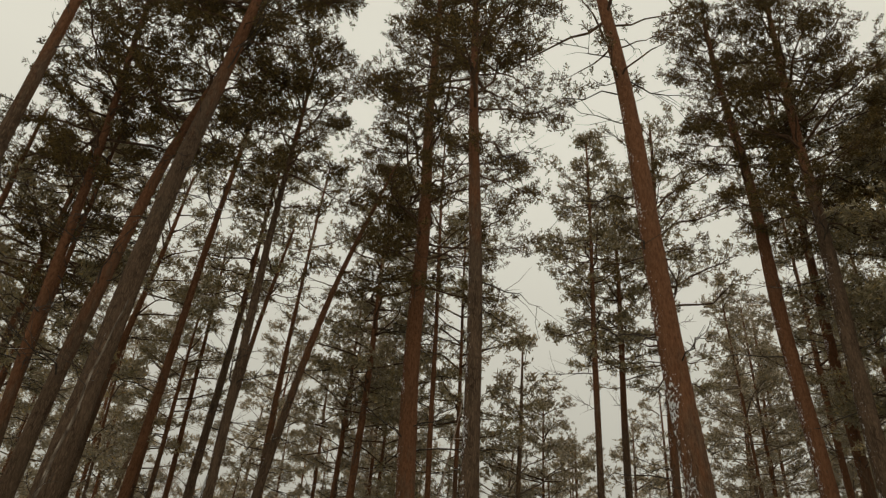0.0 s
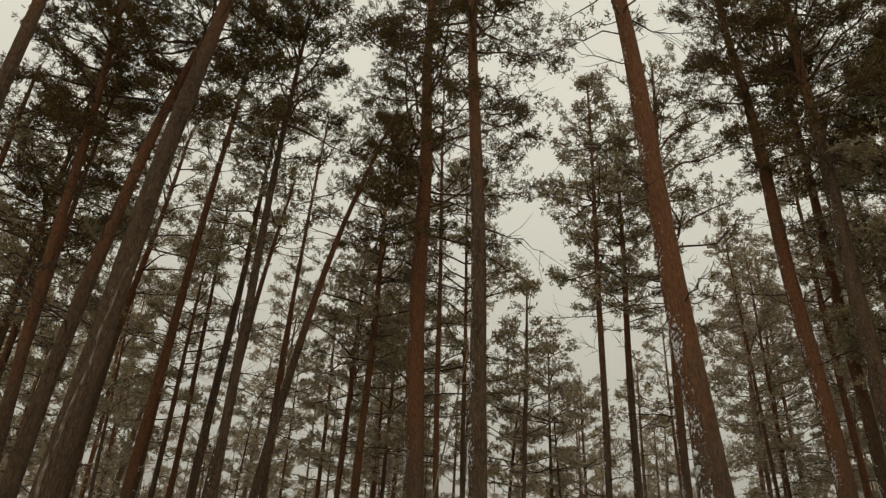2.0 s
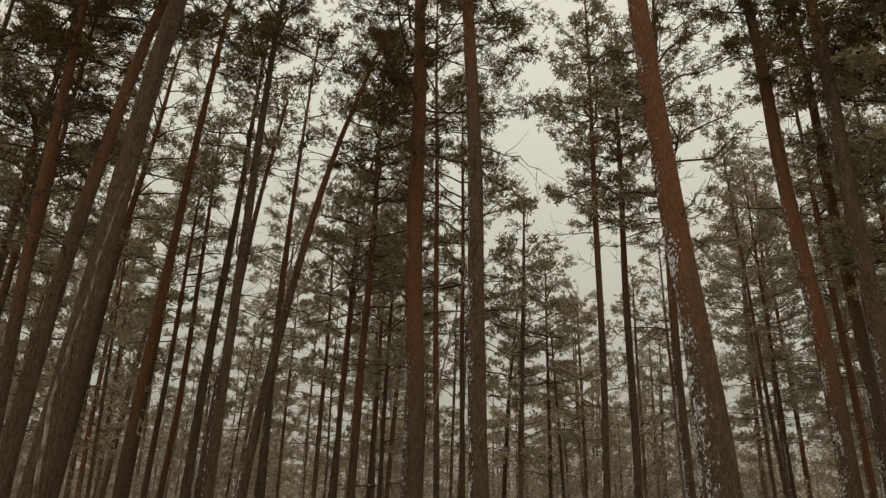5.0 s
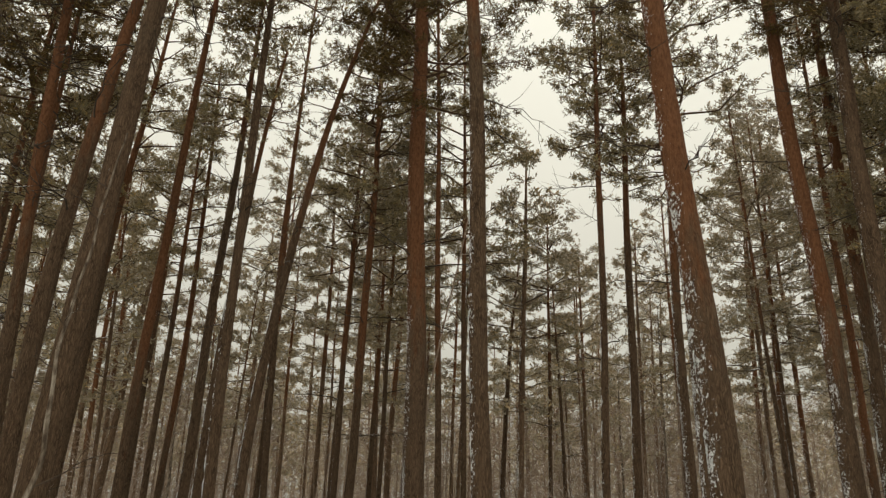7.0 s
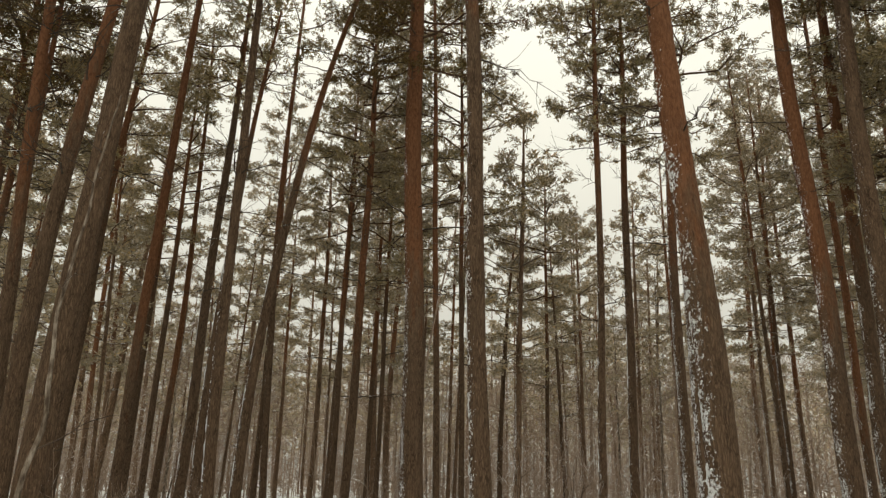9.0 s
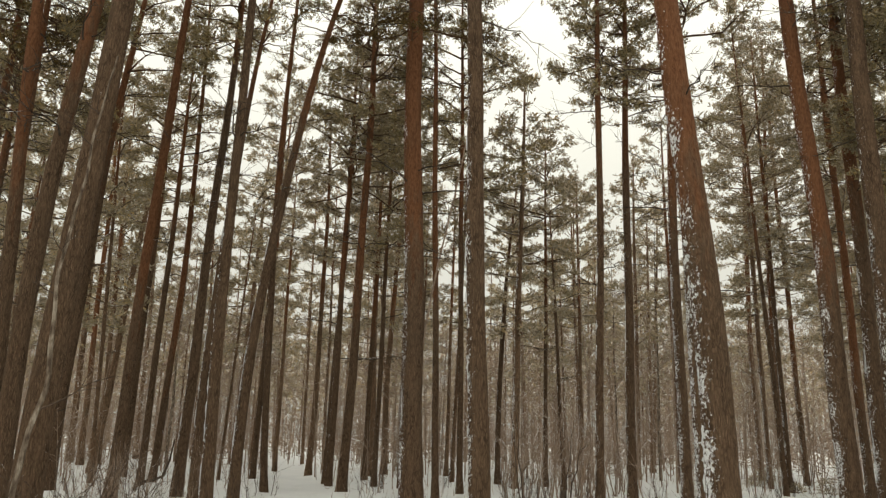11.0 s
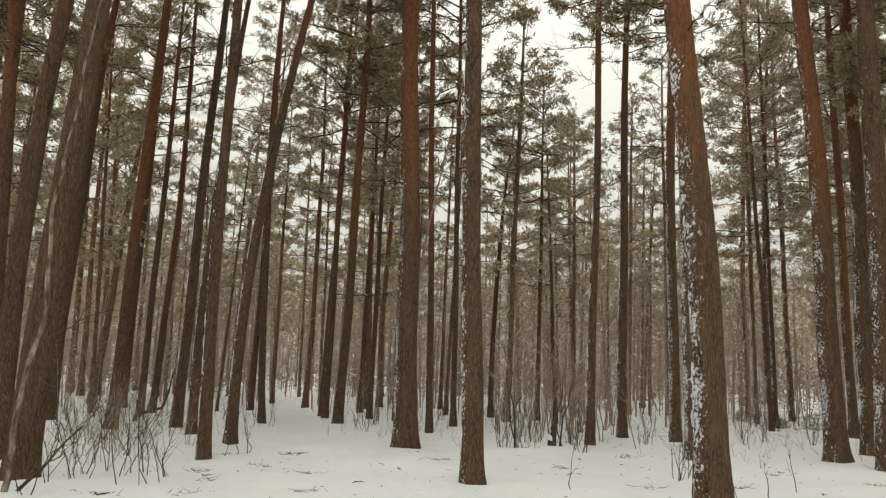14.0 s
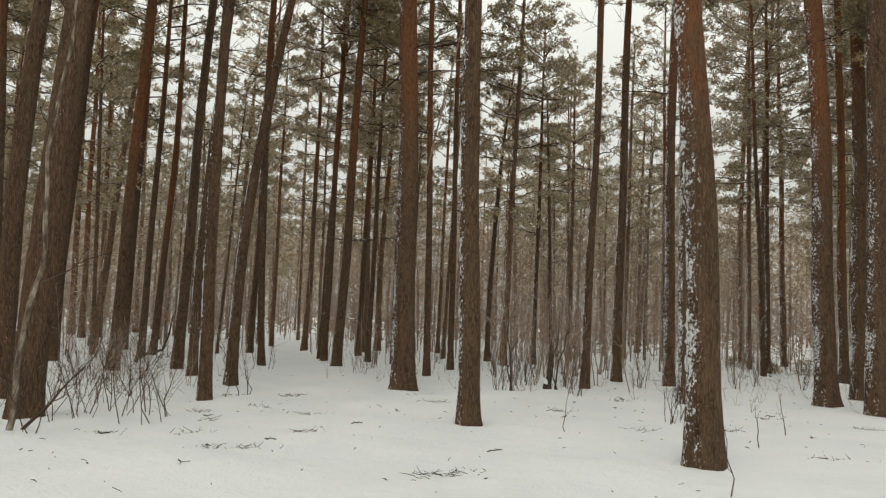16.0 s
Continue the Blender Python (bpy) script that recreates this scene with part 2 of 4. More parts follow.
def add_tufts(geo, rng, pos, way, kind, scale=1.0):
    pos, way = np.asarray(pos, float), np.asarray(way, float)
    if not len(pos):
        return
    way = way / (np.linalg.norm(way, axis=1)[:, None] + 1e-9)
    a = np.cross(way, rng.normal(size=way.shape))
    a /= np.linalg.norm(a, axis=1)[:, None] + 1e-9
    b = np.cross(way, a)
    pick = rng.integers(0, 5, len(pos))
    size = scale * rng.uniform(0.75, 1.25, len(pos))
    for k in range(5):
        s = pick == k
        if not s.any():
            continue
        t = TUFTS[kind][k]
        v = pos[s][:, None] + size[s][:, None, None] * (t[None, :, 0:1] * way[s][:, None] + t[None, :, 1:2] * a[s][:, None] + t[None, :, 2:3] * b[s][:, None])
        geo.add(v.reshape(-1, 3), t=np.arange(v.shape[0] * v.shape[1]).reshape(-1, 3))


def ground_z(x, y):
    """Height of the snow: gentle swells, and the trodden path that leads into the wood."""
    x, y = np.asarray(x, float), np.asarray(y, float)
    z = 0.05 * np.sin(0.55 * x + 1.3) * np.cos(0.43 * y + 0.4) + 0.03 * np.sin(1.7 * x - 0.8 * y) + 0.02 * np.sin(2.9 * y + 1.1 * x)
    near = np.exp(-((x + 0.2 * y) / 0.55) ** 2) * np.clip((y - 6) / 10, 0, 1)
    z = z - 0.06 * near
    return z * np.clip(np.hypot(x, y) / 6, 0.3, 1)


def gz(x, y):
    return float(ground_z(x, y))


# ---- ground ----


def build_ground():
    u = np.linspace(-1, 1, 191)
    xs = 14 * np.sinh(u * 6.0) / np.sinh(2.2)
    w = np.linspace(-0.55, 1, 241)
    ys = 9 + 14 * np.sinh(w * 6.0) / np.sinh(2.2)
    gx, gy = np.meshgrid(xs, ys, indexing="ij")
    z = ground_z(gx, gy)
    rng = np.random.default_rng(3)
    for _ in range(260):
        cx, cy = rng.uniform(-12, 14), rng.uniform(4, 26)
        r, h = rng.uniform(0.12, 0.5), rng.uniform(-0.03, 0.05)
        z = z + h * np.exp(-((gx - cx) ** 2 + (gy - cy) ** 2) / r ** 2)
    z = np.where(np.hypot(gx, gy) > 120, 0, z)
    v = np.stack([gx, gy, z], -1).reshape(-1, 3)
    i, j = np.meshgrid(np.arange(190), np.arange(240), indexing="ij")
    q = np.stack([i * 241 + j, (i + 1) * 241 + j, (i + 1) * 241 + j + 1, i * 241 + j + 1], -1).reshape(-1, 4)
    g = Geo()
    g.add(v, q)
    tagged(new("ground", g.mesh("ground", SNOW)), "snow-covered forest floor with a faint trodden path", "ground", kind="structure")


build_ground()

# ---- pines ----


class Stem:
    """The line of a trunk: leans and bows sideways, across the line of sight from the clearing."""

    def __init__(self, x, y, lean, bow, top):
        d = math.hypot(x, y)
        self.side, self.lean, self.bow, self.top = np.array((y / d, -x / d, 0.0)), lean, bow, top

    def at(self, z):
        z = np.asarray(z, float)
        k = np.minimum(z, self.top)
        s = self.lean * k + self.bow * k * k / 10 + (self.lean + self.bow * self.top / 5) * (z - k)
        return s[..., None] * self.side + z[..., None] * np.array((0, 0, 1.0))


def trunk_geo(rng, stem, r0, height, sides, step):
    """The trunk's mesh, and a function that gives its axis and radius at a height."""
    ph = rng.uniform(0, 6.28, 10)

    def axis(zc):
        zc = np.asarray(zc, float)
        wob = 0.12 * r0 * np.stack([np.sin(zc * 0.7 + ph[4]), np.sin(zc * 0.55 + ph[5]), 0 * zc], -1) * np.clip(zc / 3, 0, 1)[..., None]
        taper = 0.78 * (1 - 0.50 * zc / height - 0.42 * np.clip(zc / height - 0.5, 0, 1) ** 1.5 * 1.6)
        return stem.at(zc) + wob, r0 * np.maximum(taper, 0.10) + r0 * 0.20 * np.exp(-zc / 0.45)

    z = np.concatenate([[-0.15], np.arange(0, min(height, 5.0), step), np.arange(5.0, height, step * 2.5), [height]])
    zc = np.clip(z, 0, None)
    th = np.arange(sides) * 2 * np.pi / sides
    rough = 1 + 0.018 * np.sin(5 * th + ph[0])[None] + 0.03 * np.sin(3 * th + ph[1])[None] * np.exp(-zc / 0.6)[:, None]
    # plates of bark: ridges that wander up the trunk, rougher near the ground
    ridge = np.sin(11 * th[None] + 2.2 * np.sin(1.3 * zc + ph[6])[:, None]) * (0.6 + 0.4 * np.sin(4.1 * zc + ph[7])[:, None] * np.sin(3 * th + ph[8])[None])
    rough = rough + 0.026 * ridge * np.exp(-zc / 5.0)[:, None]
    rough = rough + 0.02 * np.sin(zc * 1.9 + ph[2])[:, None] + rng.normal(0, 0.012, (len(z), sides))
    flare = 1 + 0.16 * np.exp(-zc / 0.25)[:, None] * np.maximum(0, np.sin(4 * th + ph[3]))[None]
    p, r = axis(zc)
    p[:, 2] = z
    g = Geo()
    tube(g, p, r, sides, rough * flare)
    return g, axis


def snow_patch(rng, axis, z, angle, wide, tall):
    """A patch of blown snow that clings to a trunk: a ragged crust, its rim sunk into the bark."""
    n = 15
    turn = rng.uniform(0, 6.28, 3)
    th = np.arange(n) * 2 * np.pi / n
    uneven = 0.75 + 0.25 * np.sin(2 * th + turn[0]) + 0.22 * np.sin(3 * th + turn[1]) + 0.2 * np.sin(5 * th + turn[2]) + rng.uniform(-0.25, 0.25, n)
    v = []
    for ring, rho in enumerate((0.0, 0.4, 0.75, 1.0)):
        for k in range(1 if ring == 0 else n):
            a = k * 2 * np.pi / n
            u = 0 if ring == 0 else rho * uneven[k]
            zz = z + tall * u * math.sin(a)
            c, r = axis(max(zz, 0.02))
            t = angle + wide * u * math.cos(a) / r
            lift = (0.014, 0.012, 0.006, -0.014)[ring] + rng.normal(0, 0.006)
            v.append(c + (r + lift) * np.array((math.cos(t), math.sin(t), 0)))
    q, t = [], [(0, 1 + k, 1 + (k + 1) % n) for k in range(n)]
    for ring in range(2):
        o = 1 + ring * n
        q += [(o + k, o + n + k, o + n + (k + 1) % n, o + (k + 1) % n) for k in range(n)]
    g = Geo()
    g.add(v, q, t)
    return g


def limb_path(rng, o, az, length, rise, n=6):
    s = np.linspace(0, 1, n)
    h = np.array((math.cos(az), math.sin(az), 0))
    side = np.array((-h[1], h[0], 0))
    up = math.sin(rise) * s - 0.22 * s * s + 0.20 * s ** 3
    p = o + length * (s * math.cos(rise))[:, None] * h + length * up[:, None] * np.array((0, 0, 1.0))
    wob = np.cumsum(rng.normal(0, 0.045, (n, 3)) * length, axis=0)
    wob[0] = 0
    return p + wob * np.array((1, 1, 0.7)) + (0.10 * length * rng.normal() * s * s)[:, None] * side


def along(p, s):
    k = s * (len(p) - 1)
    i = min(int(k), len(p) - 2)
    return p[i] + (p[i + 1] - p[i]) * (k - i), p[i + 1] - p[i]


def live_limb(rng, geo, pos, way, o, az, length, rise, kind, size, full):
    """A living limb: side shoots near its end, each with small tight clumps of needles that spread in a flat pad."""
    p = limb_path(rng, o, az, length, rise, 6 if kind == "near" else 4)
    r = 0.010 + 0.014 * length
    tube(geo, p, r * np.linspace(1, 0.25, len(p)), 4 if kind == "near" else 3)
    count = int((2.5 + length * (3.4 if kind == "near" else 2.8)) * full)
    for k in range(count):
        u = 0.25 + 0.75 * rng.uniform() ** 0.65
        q, d = along(p, u)
        d = d / (np.linalg.norm(d) + 1e-9)
        sl = 0.15 + length * rng.uniform(0.16, 0.42) * (1.2 - 0.65 * u)
        turn = rng.choice((-1, 1)) * rng.uniform(0.3, 1.05)
        w = np.array((d[0] * math.cos(turn) - d[1] * math.sin(turn), d[0] * math.sin(turn) + d[1] * math.cos(turn), d[2] * 0.45 + rng.normal(0.06, 0.13)))
        tip = q + w * sl + np.array((0, 0, 0.16 * sl))
        if kind == "near":
            tube(geo, [q, q + w * sl * 0.55 + np.array((0, 0, -0.03 * sl)), tip], [0.008 + 0.006 * sl, 0.007, 0.003], 3)
        elif k % 2 == 0:
            tube(geo, [q, tip], [0.011, 0.004], 3)
        clumps = int({"near": 2 + sl * 5.8, "mid": 2 + sl * 3.8, "back": 2 + sl * 2.6}[size])
        each = {"near": 4, "mid": 3, "back": 3}[size]
        t = rng.uniform(0.35, 1.08, clumps)[:, None]
        mid = q + (tip - q) * t + rng.normal(0, 0.05 + 0.13 * sl, (clumps, 3)) * np.array((1, 1, 0.28))
        tight = {"near": 0.045, "mid": 0.06, "back": 0.08}[size]
        spot = np.repeat(mid, each, axis=0)
        pos.extend(spot + rng.normal(0, tight, spot.shape) * np.array((1.25, 1.25, 0.55)))
        way.extend(np.repeat(w + rng.normal(0, 0.45, (clumps, 3)), each, axis=0) + rng.normal(0, 0.65, spot.shape) + np.array((0, 0, 0.4)))
    for _ in range(3):
        pos.append(p[-1] + rng.normal(0, 0.04, 3))
        way.append(p[-1] - p[-2] + rng.normal(0, 0.12, 3))


def dead_limb(rng, o, az, length, rise, twigs):
    g = Geo(True)
    p = limb_path(rng, o, az, length, rise, 7)
    p[:, 2] -= 0.10 * length * np.linspace(0, 1, 7) ** 2
    tube(g, p, (0.006 + 0.008 * length) * np.linspace(1, 0.22, 7), 4)
    for _ in range(twigs):
        s = rng.uniform(0.25, 0.98)
        q, d = along(p, s)
        d = d / (np.linalg.norm(d) + 1e-9)
        sl = length * rng.uniform(0.14, 0.42)
        w = d + rng.normal(0, 0.6, 3)
        b = q + w * sl * 0.5
        tube(g, [q, b, b + (w + rng.normal(0, 0.35, 3)) * sl * 0.5], [0.007, 0.005, 0.0025], 3)
    return g


PINE_LABEL = "tall Scots pine with fissured grey-brown bark and orange upper trunk"


def pine(x, y, r0, lean, bow, height, low, spread, orange=6.0, cling=0.5, dead=8, full=1.0, kind="near", seed=0, label=PINE_LABEL, group="pines of the wood", stubs=4, dead_from=None):
    """A pine: trunk, living limbs with one crown of needles, dead limbs below."""
    rng = np.random.default_rng(seed + 100)
    tree = tagged(new("pine_tree"), label, "pine tree", group)
    tree.location = (x, y, gz(x, y))
    stem = Stem(x, y, lean, bow, low + 0.3 * (height - low))
    size = "mid" if kind == "near" and math.hypot(x, y) > 19 else kind
    # deep: far enough back that limbs get haze in their colour
    near, deep = kind == "near", kind == "back" or math.hypot(x, y) > 30
    wood, axis = trunk_geo(rng, stem, r0, height - 0.5, 36 if near else 11, 0.13 if near else 0.6)
    # far trunks take the bark with haze in its colour
    trunk = part("trunk", wood, HAZED_BARK if kind == "back" or math.hypot(x, y) > 33 else BARK, tree)
    trunk.color = (orange / 20.0, cling, 0, 1)
    if near and cling > 0.5 and math.hypot(x, y) < 23:
        for _ in range(int((150 if r0 > 0.26 else 95) * (cling - 0.45))):
            z = 0.25 + 7.5 * rng.uniform() ** 1.3
            part("snow_patch", snow_patch(rng, axis, z, rng.normal(3.36, 0.28), rng.uniform(0.010, 0.034), rng.uniform(0.014, 0.050)), SNOW, trunk, "clinging patch of blown snow")
        # a thin broken line of snow along the windward edge, and thicker lumps on the stoutest trunk
        for _ in range(9 if cling < 0.74 and r0 < 0.26 else 0):
            part("snow_patch", snow_patch(rng, axis, rng.uniform(0.3, 6.5), rng.normal(3.3, 0.12), rng.uniform(0.010, 0.018), rng.uniform(0.14, 0.42)), SNOW, trunk, "thin line of blown snow")
        for _ in range(7 if cling > 0.74 and r0 > 0.26 else 0):
            part("snow_patch", snow_patch(rng, axis, rng.uniform(0.6, 4.2), rng.normal(3.25, 0.16), rng.uniform(0.03, 0.055), rng.uniform(0.07, 0.13)), SNOW, trunk, "clinging patch of blown snow")
    pos, way, joined = [], [], Geo()
    z = low
    gap = {"near": 0.50, "mid": 0.72, "back": 0.80}[kind]
    for k in range(14):
        pos.append(stem.at(height - rng.uniform(0, 0.7)) + rng.normal(0, 0.08, 3))
        way.append((rng.normal(0, 0.5), rng.normal(0, 0.5), 1.0))
    while z < height - 0.1:
        u = (z - low) / (height - low)
        reach = spread * (0.55 + 1.7 * u if u < 0.27 else 1.0 - 0.80 * ((u - 0.27) / 0.73) ** 1.6)
        # a whorl of limbs at each node, gappy low in the crown
        whorl, turn = int(rng.integers(2, 5)), rng.uniform(0, 2 * np.pi)
        for i in range(whorl):
            if u < 0.3 and rng.uniform() < 0.2:
                continue
            length = max(0.25, reach * rng.uniform(0.45, 1.15))
            rise = 0.06 + 0.66 * u + rng.normal(0, 0.12)
            g = Geo(True) if near else joined
            at = min(max(z + rng.normal(0, 0.09), low), height - 0.1)
            live_limb(rng, g, pos, way, stem.at(at), turn + i * 2 * np.pi / whorl + rng.normal(0, 0.3), length, rise, kind, size, full)
            if near:
                part("limb", g, LIMB, tree)
        z += gap * rng.uniform(0.65, 1.35) / max(full, 0.5)
    needles = Geo()
    add_tufts(needles, rng, pos, way, size)
    # needles pale in steps with distance, haze put into their colour
    crown = part("crown", needles, NEEDLES if near and math.hypot(x, y) < 19 else FROST_HAZE_FAR if kind == "back" or math.hypot(x, y) > 27 else FROST_HAZE_MID, tree, smooth=False)
    if not near:
        part("branchwork", joined, HAZED_LIMB if deep else LIMB, crown, kind="stuff")
    first = dead_from if dead_from is not None else max(2.5, low * 0.5)
    for _ in range(dead):
        z = rng.uniform(first, low + 0.15 * (height - low))
        part("dead_limb", dead_limb(rng, stem.at(z), rng.uniform(0, 6.28), rng.uniform(0.5, 0.8 + 0.5 * spread), rng.uniform(-0.1, 0.5), 9), HAZED_LIMB if deep else DEAD, tree)
    for _ in range(stubs if near else 0):
        z = rng.uniform(1.5, low)
        part("branch_stub", dead_limb(rng, stem.at(z), rng.uniform(0, 6.28), rng.uniform(0.2, 0.5), 0.2, 1), DEAD, tree)
    return tree


# x, y, radius at the snow, lean, bow, height, crown from, crown radius, orange bark from, clinging snow, dead limbs, fullness
NEAR_PINES = [
    (3.27, 9.34, 0.270, -0.023, -0.023, 19.0, 12.0, 2.2, 3.8, 0.76, 7, 0.5),
    (0.45, 11.71, 0.213, -0.018, -0.007, 20.0, 11.3, 2.0, 9.5, 0.70, 6, 1.1),
    (-0.84, 17.22, 0.330, -0.030, 0.004, 25.0, 11.5, 3.3, 5.0, 0.66, 14, 1.0),
    (-3.38, 24.24, 0.195, 0.039, -0.012, 22.0, 11.0, 2.6, 5.0, 0.45, 8, 1.2),
    (-4.72, 16.96, 0.160, 0.005, 0.095, 17.0, 11.8, 1.7, 8.0, 0.72, 4, 0.6),
    (-4.46, 14.30, 0.153, -0.022, 0.016, 18.0, 12.0, 1.9, 13.0, 0.68, 6, 1.1),
    (-7.15, 20.35, 0.188, 0.023, 0.003, 19.0, 13.0, 1.9, 12.0, 0.62, 6, 0.9),
    (-6.04, 18.30, 0.150, -0.010, 0.050, 15.0, 11.0, 1.3, 9.0, 0.70, 5, 0.5),
    (-8.30, 19.03, 0.181, 0.018, 0.008, 23.0, 16.0, 2.2, 3.5, 0.35, 10, 0.9),
    (-6.04, 11.01, 0.286, 0.027, 0.018, 21.0, 14.5, 2.6, 12.0, 0.35, 10, 1.25),
    (-7.54, 12.96, 0.220, -0.038, 0.070, 19.5, 13.0, 2.4, 7.5, 0.35, 14, 1.15),
    (-8.46, 14.05, 0.187, -0.047, 0.000, 21.0, 12.0, 2.8, 5.5, 0.35, 26, 1.1),
    (-6.77, 9.40, 0.202, -0.167, 0.083, 18.0, 13.5, 2.0, 10.0, 0.35, 6, 0.9),
    (3.74, 19.63, 0.144, 0.032, -0.007, 20.0, 11.0, 1.95, 8.0, 0.55, 9, 1.0),
    (5.13, 22.07, 0.180, 0.014, 0.004, 19.5, 11.5, 1.9, 9.0, 0.60, 9, 1.0),
    (6.27, 20.73, 0.197, -0.012, 0.018, 22.0, 11.5, 3.0, 7.0, 0.80, 16, 0.75),
    (5.31, 16.37, 0.180, -0.007, -0.006, 16.0, 11.0, 1.5, 8.0, 0.80, 5, 0.8),
    (8.61, 16.84, 0.301, -0.012, -0.008, 24.0, 15.0, 2.4, 4.5, 0.68, 14, 1.0),
    (10.78, 19.44, 0.253, 0.010, -0.003, 24.0, 15.5, 2.6, 7.0, 0.66, 16, 1.15),
    (9.11, 15.70, 0.303, 0.009, 0.002, 23.0, 13.5, 2.9, 14.0, 0.66, 16, 1.25),
    (-11.5, 17.0, 0.170, 0.010, 0.0, 18.0, 8.5, 2.6, 8.0, 0.35, 14, 1.0),
    (-9.6, 15.3, 0.120, 0.000, 0.0, 17.0, 10.0, 1.8, 8.0, 0.35, 18, 0.8),
    (-13.5, 20.5, 0.180, 0.010, 0.0, 20.0, 9.0, 2.6, 8.0, 0.35, 12, 1.0),
    (12.6, 17.8, 0.200, 0.000, 0.0, 19.0, 7.0, 2.9, 8.0, 0.85, 10, 1.6),
    (12.5, 15.2, 0.190, 0.000, 0.0, 19.0, 8.5, 2.9, 8.0, 0.6, 8, 1.6),
    (-11.2, 14.4, 0.180, 0.000, 0.0, 15.5, 8.0, 2.3, 8.0, 0.35, 20, 0.7),
]
for k, (x, y, r, lean, bow, h, low, spread, orange, cling, dead, full) in enumerate(NEAR_PINES):
    tree = pine(x, y, r, lean, bow, h, low, spread, orange, cling, dead, full, "near", k)
    if k == 0:
        # long bare limbs and spiky stubs high on the nearest pine
        rng, stem = np.random.default_rng(77), Stem(x, y, lean, bow, low + 0.3 * (h - low))
        for z, az, length, rise in [(11.6, 3.0, 1.7, 0.1), (12.6, 3.3, 1.6, 0.12), (10.6, 0.3, 0.35, 0.9), (10.9, 3.0, 0.3, 0.7), (11.3, 0.2, 0.4, 0.6), (9.9, 3.4, 0.3, 0.3), (13.2, 0.5, 1.2, 0.5), (5.4, 0.3, 0.25, 0.5)]:
            part("dead_limb", dead_limb(rng, stem.at(z), az, length, rise, 4 if length > 1 else 1), DEAD, tree)

